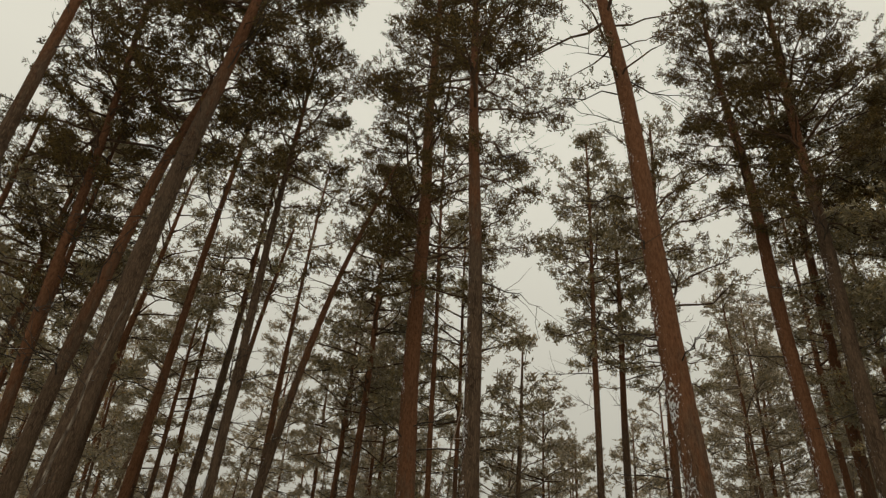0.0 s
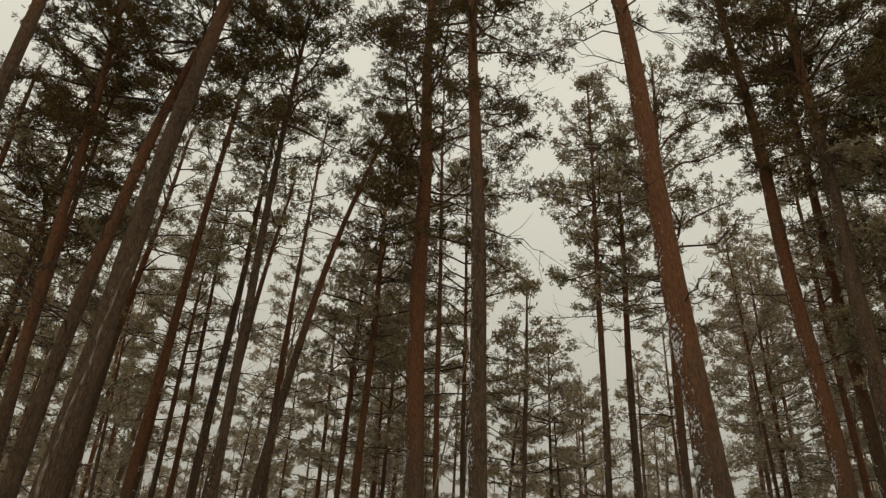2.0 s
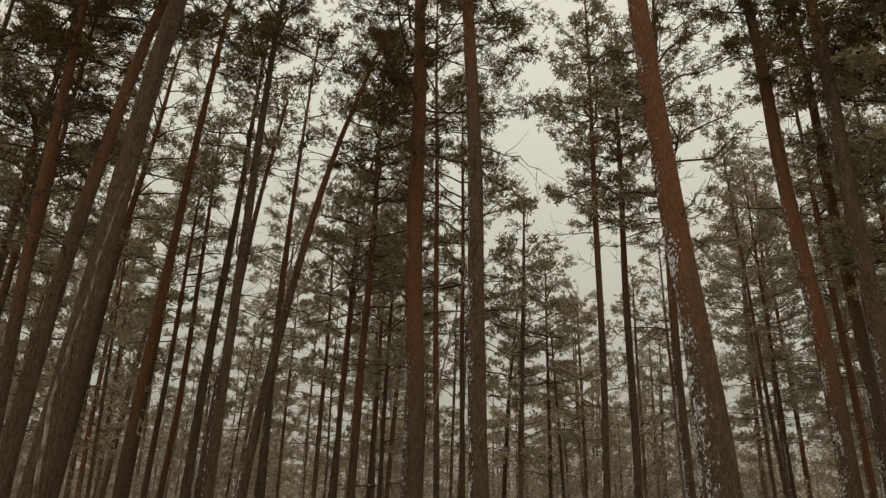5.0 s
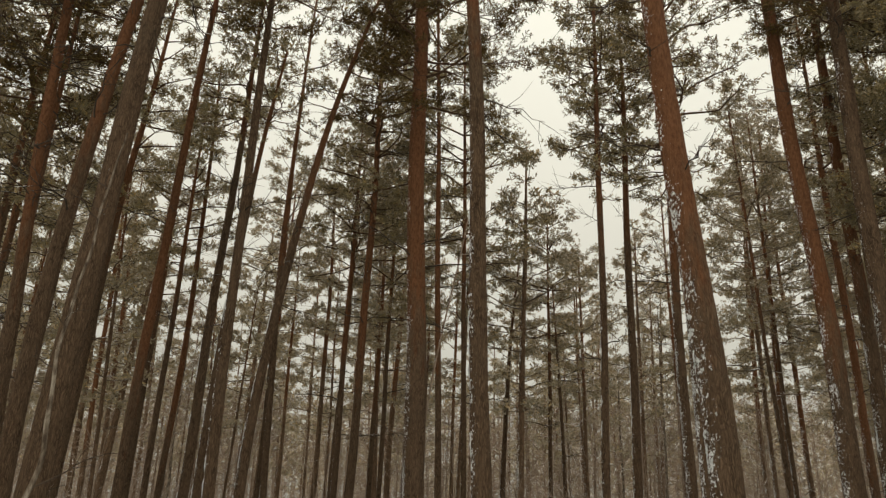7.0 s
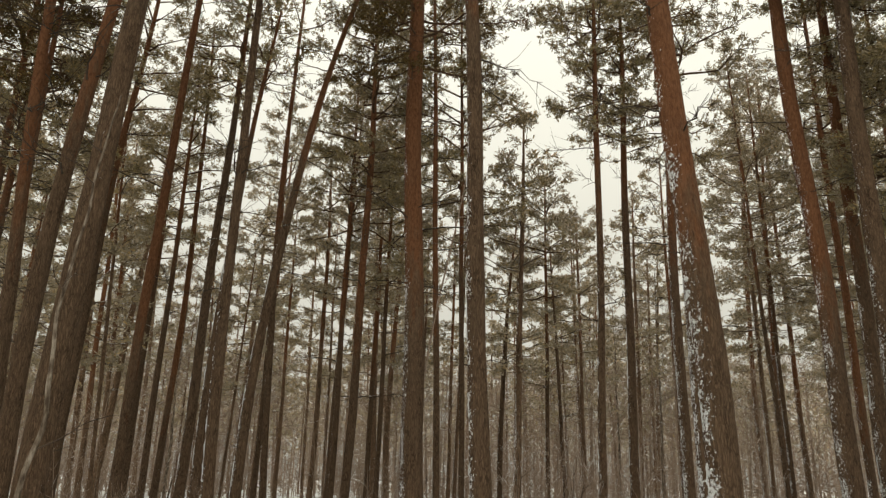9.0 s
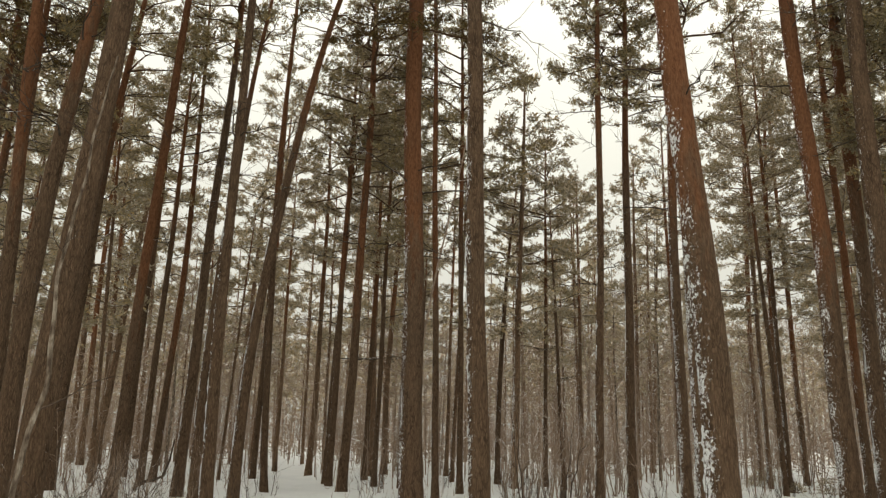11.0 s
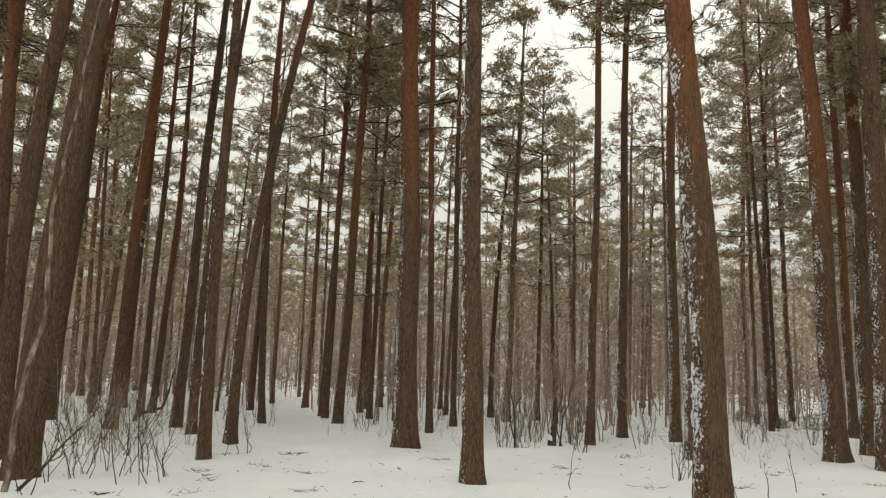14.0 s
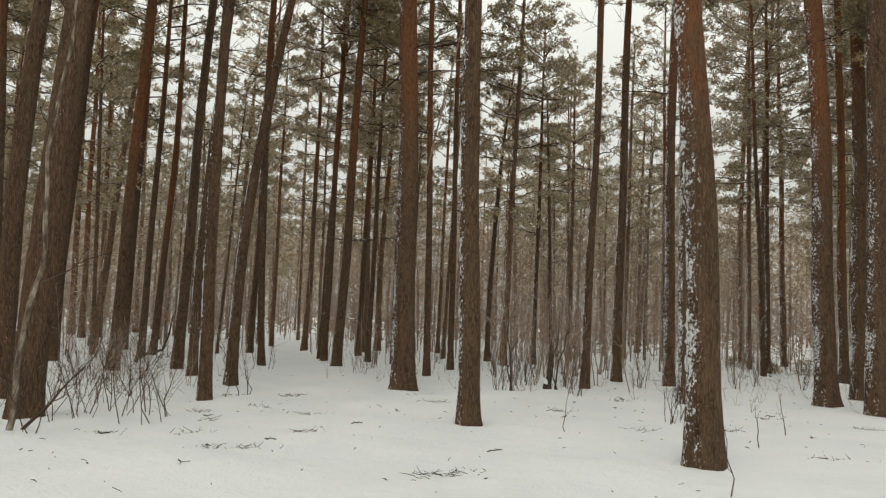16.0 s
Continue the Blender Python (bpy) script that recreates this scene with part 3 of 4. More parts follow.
MID_PINES = [
    (-5.58, 23.34, 0.140, -0.064, 0.032, 21.5, 14.5, 2.2, 8.0, 0.5, 6, 0.6),
    (-10.04, 26.11, 0.159, 0.055, -0.028, 19.5, 13.0, 2.2, 3.0, 0.4, 6, 0.9),
    (-11.45, 22.12, 0.208, 0.002, 0.027, 20.0, 11.0, 2.6, 9.0, 0.4, 8, 1.0),
    (13.58, 25.37, 0.196, -0.004, 0.000, 22.0, 11.0, 2.7, 2.5, 0.6, 8, 1.0),
    (-6.17, 33.63, 0.169, 0.032, -0.020, 17.0, 10.0, 2.0, 7.0, 0.5, 6, 1.0),
    (-4.71, 29.11, 0.145, 0.025, 0.005, 18.0, 8.5, 2.2, 7.0, 0.6, 6, 1.35),
    (-3.50, 31.52, 0.144, 0.014, 0.000, 18.5, 9.0, 2.2, 5.0, 0.5, 6, 1.3),
    (-3.15, 36.49, 0.194, -0.016, 0.039, 18.0, 9.0, 2.2, 6.0, 0.5, 6, 1.0),
    (-0.42, 22.00, 0.130, -0.025, 0.000, 22.0, 14.0, 2.0, 5.0, 0.5, 14, 0.9),
    (-0.22, 37.21, 0.127, 0.013, 0.000, 16.0, 9.0, 1.8, 6.0, 0.5, 5, 1.0),
    (1.88, 30.99, 0.153, -0.010, 0.060, 13.0, 8.5, 2.4, 8.0, 0.6, 5, 1.0),
    (4.18, 28.67, 0.110, -0.037, 0.000, 11.0, 6.5, 1.5, 8.0, 0.6, 5, 0.9),
    (16.50, 41.40, 0.200, -0.022, 0.025, 24.0, 11.0, 2.9, 6.0, 0.7, 6, 1.0),
    (15.26, 35.61, 0.200, -0.025, 0.030, 22.5, 9.5, 2.7, 6.0, 0.8, 6, 1.15),
    (16.60, 36.45, 0.182, -0.011, 0.000, 22.0, 9.0, 2.6, 4.0, 0.7, 6, 1.0),
    (-18.10, 37.57, 0.190, -0.021, 0.000, 22.0, 9.0, 2.7, 4.0, 0.4, 6, 1.0),
    (-18.23, 39.83, 0.183, -0.031, 0.000, 21.0, 9.0, 2.6, 8.0, 0.4, 6, 1.0),
    (-8.70, 38.28, 0.134, -0.002, 0.000, 16.0, 9.0, 1.8, 6.0, 0.5, 6, 1.0),
    (-9.94, 38.59, 0.181, 0.031, 0.000, 20.0, 10.0, 2.4, 6.0, 0.5, 6, 1.0),
    (11.10, 37.56, 0.163, -0.006, 0.000, 19.0, 9.0, 2.3, 8.0, 0.7, 6, 1.0),
    (-11.94, 28.16, 0.162, 0.014, 0.000, 19.0, 9.5, 2.5, 8.0, 0.4, 6, 1.0),
    (0.30, 25.0, 0.130, -0.011, 0.000, 20.0, 10.0, 2.7, 8.0, 0.5, 10, 1.3),
    (3.6, 29.5, 0.12, 0.01, 0.0, 14.4, 8.0, 2.3, 6.0, 0.6, 6, 1.35),
    (5.6, 33.0, 0.13, 0.0, 0.0, 14.0, 7.0, 2.5, 6.0, 0.6, 6, 1.2),
    (13.0, 30.0, 0.14, 0.0, 0.0, 20.0, 8.0, 2.7, 8.0, 0.7, 6, 1.15),
    (17.5, 31.0, 0.14, 0.0, 0.0, 20.5, 7.0, 2.8, 8.0, 0.7, 6, 1.1),
    (11.9, 27.8, 0.120, -0.030, 0.000, 19.5, 9.5, 2.3, 8.0, 0.6, 8, 1.1),
    (-7.9, 31.0, 0.150, 0.010, 0.000, 18.5, 9.5, 2.5, 8.0, 0.5, 6, 1.1),
    (-10.0, 25.0, 0.150, 0.010, 0.000, 16.5, 9.5, 2.2, 8.0, 0.5, 6, 1.2),
    (14.2, 22.6, 0.170, 0.000, 0.000, 20.0, 6.5, 2.6, 8.0, 0.6, 8, 1.1),
    (15.6, 26.5, 0.150, 0.000, 0.000, 18.0, 6.0, 2.5, 8.0, 0.6, 8, 1.0),
    (-4.3, 27.5, 0.160, 0.010, 0.000, 18.0, 9.0, 2.6, 6.0, 0.5, 8, 0.95),
    (15.0, 28.0, 0.130, 0.000, 0.000, 18.5, 5.5, 2.7, 8.0, 0.6, 8, 1.25),
    (17.3, 29.6, 0.140, 0.000, 0.000, 18.5, 5.0, 2.7, 8.0, 0.6, 8, 1.25),
    (-2.75, 28.0, 0.130, 0.012, 0.000, 16.0, 8.0, 2.3, 8.0, 0.5, 6, 1.15),
    (-1.70, 26.4, 0.120, 0.008, 0.000, 16.0, 8.5, 2.3, 8.0, 0.5, 6, 1.15),
]
for k, (x, y, r, lean, bow, h, low, spread, orange, cling, dead, full) in enumerate(MID_PINES):
    pine(x, y, r, lean, bow, h, low, spread, orange, cling, dead, full * (0.85 if y > 26 else 1.0), "mid", 50 + k,
         "slender Scots pine farther back in the snowy wood", "pines of the wood")

# ---- the wood behind: copies of a few slim pines ----
PLACED = [(p[0], p[1]) for p in NEAR_PINES + MID_PINES]


def cap(az):
    """How high, in degrees above eye level, the far crowns reach in that direction: low in the gap of open sky."""
    if 3.0 < az < 7.5:
        return 22.0
    if 7.5 <= az < 11.5:
        return 18.5
    if -17 < az < -9:
        return 24.0
    return 28.0


PATTERNS = []
for k in range(6):
    h = (15.0, 16.5, 17.5, 18.5, 16.0, 14.0)[k]
    PATTERNS.append((h, pine(0.01, 300 + 8 * k, 0.10 + 0.012 * k, 0.012 * (k - 2.5), 0.0, h, h * (0.33, 0.38, 0.36, 0.44, 0.30, 0.34)[k], 2.1, 8.0 + k, 0.8, 3, 0.70, "back", 200 + k,
                             "slim young pine in the depth of the snowy wood", "pines in the depth of the wood")))
rng = np.random.default_rng(11)
used = set()
tries = 0
wanted = 112
while wanted and tries < 6000:
    tries += 1
    az, d = rng.uniform(-37, 37), math.sqrt(rng.uniform(27 ** 2, 82 ** 2))
    x, y = d * math.sin(radians(az)), d * math.cos(radians(az))
    if (abs(x + 0.213 * y) < 1.0 and d < 46) or any((x - a) ** 2 + (y - b) ** 2 < 2.6 for a, b in PLACED):
        continue
    k = int(rng.integers(0, 6))
    h, pattern = PATTERNS[k]
    limit = (1.6 + d * math.tan(radians(cap(az) + rng.uniform(-5, 1)))) / h
    s = min(rng.uniform(0.85, 1.25), limit)
    if s < 0.45:
        continue
    PLACED.append((x, y))
    m = Matrix.Translation((x, y, gz(x, y))) @ Euler((rng.normal(0, 0.015), rng.normal(0.01, 0.02), rng.uniform(0, 6.28))).to_matrix().to_4x4() @ Matrix.Scale(s, 4)
    if k not in used:
        used.add(k)
        pattern.matrix_basis = m
    else:
        copy_thing(pattern, m)
    wanted -= 1


def far_woods():
    """The closed wood in the distance, too far to count; haze is painted into its colours."""
    rng = np.random.default_rng(21)
    stems, leaves = Geo(), Geo()
    pos, way = [], []
    for _ in range(400):
        az, d = rng.uniform(-40, 40), math.sqrt(rng.uniform(70 ** 2, 170 ** 2))
        x, y = d * math.sin(radians(az)), d * math.cos(radians(az))
        h = min(rng.uniform(12, 20), 1.6 + d * math.tan(radians(min(cap(az), 17) - rng.uniform(1, 8))))
        if h < 5:
            continue
        dx, dy = rng.normal(0, 0.3, 2)
        tube(stems, [(x, y, -0.1), (x + dx * 0.5, y + dy * 0.5, h * 0.5), (x + dx, y + dy, h)], [rng.uniform(0.09, 0.16), 0.085, 0.03], 4)
        low = rng.uniform(0.22, 0.5) * h
        for _ in range(58):
            u = rng.uniform(0, 1)
            r = 1.9 * (1 - 0.75 * u) * math.sqrt(rng.uniform(0.05, 1))
            a = rng.uniform(0, 6.28)
            w = np.array((math.cos(a), math.sin(a), rng.normal(0.3, 0.3)))
            pos.append((x + dx + r * w[0], y + dy + r * w[1], low + u * (h - low)))
            way.append(w)
    add_tufts(leaves, rng, pos, way, "far", 1.75)
    woods = tagged(new("far_woods", stems.mesh("far_woods", POLE)), "closed pine wood in the distance, snow-dusted, haze in its colour", "woods", kind="stuff")
    part("foliage", leaves, FROST_HAZE_FAR, woods, smooth=False)


far_woods()


def woods_around():
    """Unseen trees added beside and behind the clearing, to shade the trunks from there."""
    rng = np.random.default_rng(23)
    stems, leaves = Geo(), Geo()
    pos, way = [], []
    for _ in range(250):
        az, d = rng.uniform(55, 305), math.sqrt(rng.uniform(13 ** 2, 58 ** 2))
        x, y = d * math.sin(radians(az)), d * math.cos(radians(az))
        h = rng.uniform(17, 23)
        tube(stems, [(x, y, -0.1), (x, y, h * 0.5), (x, y, h)], [rng.uniform(0.15, 0.24), 0.13, 0.04], 5)
        low = rng.uniform(0.45, 0.6) * h
        for _ in range(34):
            u, a = rng.uniform(0, 1), rng.uniform(0, 6.28)
            r = 2.6 * (1 - 0.75 * u) * math.sqrt(rng.uniform(0.05, 1))
            w = np.array((math.cos(a), math.sin(a), rng.normal(0.3, 0.3)))
            pos.append((x + r * w[0], y + r * w[1], low + u * (h - low)))
            way.append(w)
    add_tufts(leaves, rng, pos, way, "far", 2.4)
    woods = tagged(new("woods_around", stems.mesh("woods_around", BARK)), "unseen pine wood added round the snowy clearing as shade", "woods", kind="stuff")
    part("foliage", leaves, NEEDLES, woods, smooth=False)


woods_around()


def far_brush():
    """Dense bare brush that fills the depth of the wood above the snow, its pale colour standing in for haze."""
    rng = np.random.default_rng(33)
    g = Geo()
    pos, way = [], []
    for _ in range(17000):
        az, d = rng.uniform(-39, 39), math.sqrt(rng.uniform(38 ** 2, 105 ** 2))
        x, y = d * math.sin(radians(az)), d * math.cos(radians(az))
        if abs(x + 0.213 * y) < 1.0 and d < 50:
            continue
        top = 0.17 * d
        pos.append((x, y, rng.uniform(0, 1) ** 1.4 * top))
        way.append((rng.normal(0, 0.16), rng.normal(0, 0.16), 1.0))
    add_tufts(g, rng, pos, way, "rod", 1.0)
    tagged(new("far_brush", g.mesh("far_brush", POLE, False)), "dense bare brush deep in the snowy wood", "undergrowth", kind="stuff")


far_brush()


def thicket():
    """Bare undergrowth between the trunks: thin rods and twigs with snow, haze painted into their colour."""
    rng = np.random.default_rng(31)
    g = Geo()
    for _ in range(900):
        az, d = rng.uniform(-38, 38), math.sqrt(rng.uniform(23 ** 2, 75 ** 2))
        x, y = d * math.sin(radians(az)), d * math.cos(radians(az))
        if abs(x + 0.213 * y) < 0.9 + 0.01 * d and d < 46:
            continue
        h = rng.uniform(1.0, 3.0) if d < 30 else rng.uniform(1.5, 8.5)
        lean = rng.normal(0, 0.07, 2) * h
        z0 = gz(x, y)
        pts = [np.array((x + lean[0] * u ** 1.5, y + lean[1] * u ** 1.5, z0 - 0.05 + h * u)) for u in (0, 0.35, 0.7, 1)]
        r = 0.006 + 0.0045 * h
        tube(g, pts, [r, r * 0.8, r * 0.5, r * 0.2], 3)
        for _ in range(int(3 + h * 1.6)):
            q, w = along(np.array(pts), rng.uniform(0.25, 0.98))
            a = rng.uniform(0, 6.28)
            sl = rng.uniform(0.15, 0.22) * h ** 0.8
            tip = q + sl * np.array((math.cos(a), math.sin(a), rng.uniform(0.3, 1.3)))
            tube(g, [q, tip], [0.005 + 0.001 * h, 0.003], 3)
    tagged(new("thicket", g.mesh("thicket", POLE)), "bare snow-dusted undergrowth between the trunks, paled for haze", "undergrowth", kind="stuff")


thicket()

# ---- undergrowth in front ----


def shrub(x, y, stems, height, spread, seed, label="bare leafless shrub standing in the snow", name="shrub", category="shrub", twigs=11, thick=0.0055, mat=None):
    rng = np.random.default_rng(seed)
    thing = tagged(new(name), label, category, "bare shrubs in the snow")
    thing.location = (x, y, gz(x, y))
    for _ in range(stems):
        g = Geo(True)
        a, h = rng.uniform(0, 6.28), height * rng.uniform(0.55, 1.1)
        o = np.array((rng.normal(0, 0.12), rng.normal(0, 0.12), -0.04)) * spread
        lean = spread * rng.uniform(0.05, 0.5) * np.array((math.cos(a), math.sin(a), 0)) * h
        s = np.linspace(0, 1, 6)
        p = o + s[:, None] * np.array((0, 0, h)) + (s ** 1.4)[:, None] * lean + np.cumsum(rng.normal(0, 0.032, (6, 3)) * h, axis=0)
        p[0] = o
        p[0, 2] = -0.05
        tube(g, p, thick * rng.uniform(0.7, 1.4) * np.linspace(1.2, 0.3, 6), 4)
        for _ in range(twigs):
            q, d = along(p, rng.uniform(0.2, 0.97))
            d = d / np.linalg.norm(d)
            w = d + rng.normal(0, 0.55, 3)
            sl = h * rng.uniform(0.1, 0.3)
            mid = q + w * sl * 0.5
            tube(g, [q, mid, mid + (w + rng.normal(0, 0.3, 3) + np.array((0, 0, 0.2))) * sl * 0.5], [thick * 0.55, thick * 0.4, thick * 0.25], 3)
        part("stem", g, mat or TWIG, thing)
    return thing


SHRUB_PLACES = [
    (-5.0, 9.3), (-5.3, 10.6), (-5.3, 11.1), (-5.2, 11.3), (-5.3, 12.2), (-6.1, 14.5), (-4.6, 11.4), (-4.1, 10.7), (-4.1, 11.3), (-6.6, 13.7),
    (-2.3, 22.0), (-2.2, 24.1), (-1.9, 28.3), (1.4, 18.2), (1.7, 18.0), (2.2, 20.1), (2.4, 19.5), (3.1, 18.9), (3.2, 17.9), (4.0, 13.1), (4.3, 13.6),
    (9.5, 22.7), (12.1, 27.6), (13.5, 29.5), (-0.2, 27.6), (-5.2, 21.5), (-3.9, 14.7), (10.6, 22.0), (8.2, 21.0), (5.2, 19.8),
]
for k, (x, y) in enumerate(SHRUB_PLACES):
    tall = 1.4 if x < -3.5 else 0.95
    shrub(x, y, 4 if x < -3.5 else 7, tall, 1.3 if x < -3.5 else 0.8, 300 + k, twigs=13 if x < -3.5 else 11, thick=0.0062 if x < -3.5 else 0.0055)
for k, (x, y) in enumerate([(-5.9, 13.1), (-6.3, 14.9), (-7.3, 15.4), (-6.9, 16.6), (-5.4, 14.0), (-8.2, 17.4), (-7.6, 19.4), (-5.5, 16.4)]):
    shrub(x, y, 6, 1.15, 1.25, 340 + k, "fine-twigged bare shrub dusted with snow", twigs=18, thick=0.0048, mat=POLE)
for k, (x, y, h) in enumerate([(1.74, 11.23, 0.9), (4.55, 11.04, 0.75), (5.91, 12.5, 0.6), (2.95, 7.58, 0.8), (1.65, 17.6, 2.8), (2.9, 18.6, 2.2)]):
    shrub(x, y, 1 if h < 1 else 2, h, 0.7, 400 + k, "single thin bare sapling poking out of the snow", "sapling", "sapling", 5, 0.006 if h < 1 else 0.016)


# bare young stems that crowd between the trunks
SAPLINGS = []
for k in range(8):
    ob = shrub(2.0 + 0.4 * k, 20.0 + k, 1 + k % 2, (1.2, 2.0, 2.8, 1.6, 3.4, 2.4, 4.2, 1.9)[k], 0.35, 420 + k, "thin leafless sapling between the pines, dusted with snow", "sapling", "sapling", 12, 0.008 + 0.002 * (k % 4), POLE)
    ob["group"] = "bare saplings between the trunks"
    SAPLINGS.append(ob)
rng = np.random.default_rng(43)
for k in range(95):
    if k < 48:
        az, d = rng.uniform(2.5, 14), rng.uniform(18.8, 32)
    else:
        az, d = rng.uniform(-30, 31), rng.uniform(24, 36)
    x, y = d * math.sin(radians(az)), d * math.cos(radians(az))
    if abs(x + 0.213 * y) < 1.0 or any((x - a) ** 2 + (y - b) ** 2 < 0.16 for a, b in PLACED):
        continue
    m = Matrix.Translation((x, y, gz(x, y))) @ Euler((0, 0, rng.uniform(0, 6.28))).to_matrix().to_4x4() @ Matrix.Scale(rng.uniform(0.8, 1.3), 4)
    copy_thing(SAPLINGS[k % 8], m)


def pale_sapling(x, y, seed):
    """A thin pale sapling that winds up against the dark trunks."""
    rng = np.random.default_rng(seed)
    thing = tagged(new("sapling"), "thin crooked sapling with pale bark beside dark pine trunks", "sapling")
    thing.location = (x, y, gz(x, y))
    z = np.linspace(-0.05, 6.8, 40)
    off = np.interp(z, (0, 1.0, 1.5, 2.05, 2.9, 4.0, 4.6, 5.2, 5.8, 6.8), (0, 0.05, 0.125, 0.21, 0.19, 0.185, 0.25, 0.355, 0.355, 0.46))
    off[1:-1] = (off[:-2] + off[1:-1] + off[2:]) / 3
    off = off + 0.022 * np.sin(3.1 * z + 0.5) + 0.012 * np.sin(6.7 * z)
    p = np.stack([0.87 * off, 0.49 * off, z], 1)
    g = Geo()
    tube(g, p, np.linspace(0.042, 0.012, 40) * (1 + rng.normal(0, 0.06, 40)), 9)
    part("stem", g, PALE, thing)
    for _ in range(7):
        q, d = along(p, rng.uniform(0.25, 0.95))
        part("branch", dead_limb(rng, q, rng.uniform(0, 6.28), rng.uniform(0.4, 0.9), 0.7, 4), TWIG, thing)


pale_sapling(-5.325, 9.384, 7)


def stump(x, y):
    """A broken sapling stump, dark wood under a cap of snow."""
    thing = tagged(new("stump"), "dark broken stump among bare twigs in the snow", "stump")
    thing.location = (x, y, gz(x, y))
    g = Geo()
    tube(g, [(0, 0, -0.1), (0.01, 0, 0.15), (0.05, 0, 0.3), (0.06, 0, 0.43), (0.05, 0, 0.52)], [0.13, 0.10, 0.07, 0.085, 0.04], 9)
    part("wood", g, DEAD, thing)
    g = Geo()
    tube(g, [(-0.05, -0.02, 0.12), (-0.03, -0.02, 0.2), (0.0, -0.01, 0.25)], [0.10, 0.075, 0.02], 9)
    part("snow", g, SNOW, thing, "small cap of snow")


stump(2.64, 18.69)


def fallen_branch(x, y, length, seed):
    """Dead twigs lying on the snow."""
    rng = np.random.default_rng(seed)
    thing = tagged(new("fallen_twig"), "dead brown twig lying on the snow", "twig", "twigs on the snow")
    z = gz(x, y)
    thing.location = (x, y, z + 0.02)
    a = rng.uniform(0, 6.28)
    p = np.stack([np.linspace(-0.5, 0.5, 5) * length * math.cos(a), np.linspace(-0.5, 0.5, 5) * length * math.sin(a), rng.uniform(0, 0.03, 5)], 1)
    g = Geo(True)
    tube(g, p, 0.008 * np.linspace(1, 0.5, 5), 4)
    for _ in range(5):
        q, d = along(p, rng.uniform(0.1, 0.9))
        w = np.array((rng.normal(), rng.normal(), abs(rng.normal(0.2, 0.2)))) * length * 0.2
        tube(g, [q, q + w], [0.005, 0.003], 3)
    part("twig", g, DEAD, thing)


DEBRIS = [
    (-3.1, 15.4), (-2.1, 12.5), (-3.6, 11.8), (-4.1, 15.2), (-1.2, 11.1), (-0.7, 9.8), (0.0, 8.1), (1.1, 11.4), (0.7, 9.4), (0.4, 8.1), (-2.7, 8.9),
    (-2.3, 9.0), (-2.6, 7.7), (-1.6, 9.6), (-0.7, 12.7), (-0.1, 14.5), (4.0, 16.6), (3.3, 11.7), (6.5, 14.9), (1.2, 8.4), (2.1, 12.8), (-1.7, 18.0),
    (-2.1, 9.5), (-1.9, 9.5), (-4.3, 9.8), (3.3, 15.8), (-7.5, 18.6), (-3.7, 7.2), (5.7, 11.6), (-1.2, 7.7),
]
for k, (x, y) in enumerate(DEBRIS[::2]):
    fallen_branch(x, y, 0.10 + 0.16 * ((k * 7) % 5) / 5, 500 + k)


def heather(x, y, seed):
    """A low clump of dead stalks that pokes through the snow."""
    rng = np.random.default_rng(seed)
    thing = tagged(new("dead_stalks"), "low clump of dead brown stalks poking through snow", "stalks", "dead stalks in the snow")
    thing.location = (x, y, gz(x, y))
    for _ in range(16):
        g = Geo()
        o = np.array((rng.normal(0, 0.14), rng.normal(0, 0.08), -0.01))
        d = np.array((rng.normal(0, 0.10), rng.normal(0, 0.06), rng.uniform(0.012, 0.065)))
        tube(g, [o, o + d * 0.6, o + d + rng.normal(0, 0.015, 3)], [0.0045, 0.0036, 0.002], 3)
        part("stalk", g, DEAD, thing)


for k, (x, y) in enumerate([(-3.1, 15.2), (-2.9, 15.6), (-2.1, 12.6), (-3.6, 11.6), (-3.8, 12.3), (-4.2, 14.9), (-2.7, 8.8), (-2.3, 9.1), (-3.3, 10.2), (0.0, 8.2), (0.3, 8.3), (-0.1, 14.3), (4.0, 16.4), (3.2, 11.8), (6.5, 14.8),
                            (5.0, 9.6), (7.4, 13.2), (-4.4, 9.9), (-3.2, 13.4), (2.3, 14.2), (4.9, 12.9), (-1.8, 10.4)]):
    heather(x, y, 600 + k)


def litter():
    """Scattered bits of bark, cones and needles on the snow, too many to count."""
    rng = np.random.default_rng(41)
    g = Geo()
    for _ in range(330):
        x, y = rng.uniform(-8, 9), 5.5 + 17 * rng.uniform() ** 1.3
        z, a, ln = gz(x, y) + 0.012, rng.uniform(0, 3.14), rng.uniform(0.008, 0.045)
        d = np.array((math.cos(a), math.sin(a), rng.normal(0, 0.25))) * ln
        o = np.array((x, y, z))
        tube(g, [o - d, o + np.array((0, 0, rng.uniform(0, 0.012))), o + d], [0.003, rng.uniform(0.003, 0.008), 0.002], 4)
    tagged(new("forest_litter", g.mesh("forest_litter", TWIG)), "dark bits of bark, cones and twigs on the snow", "litter", kind="stuff")


litter()


def bent_branch(x, y):
    """A thick dead branch that arches out of the snow."""
    thing = tagged(new("fallen_branch"), "dark dead branch arching out of the snow beside a pine", "branch")
    thing.location = (x, y, gz(x, y))
    g = Geo()
    p = np.array([(0, 0, -0.1), (0.02, 0, 0.1), (0.15, 0.05, 0.24), (0.45, 0.1, 0.30), (0.75, 0.15, 0.42), (0.9, 0.15, 0.85), (0.98, 0.2, 1.5)])
    tube(g, p, [0.07, 0.06, 0.05, 0.045, 0.04, 0.03, 0.015], 6)
    part("wood", g, DEAD, thing)


bent_branch(-9.35, 23.0)


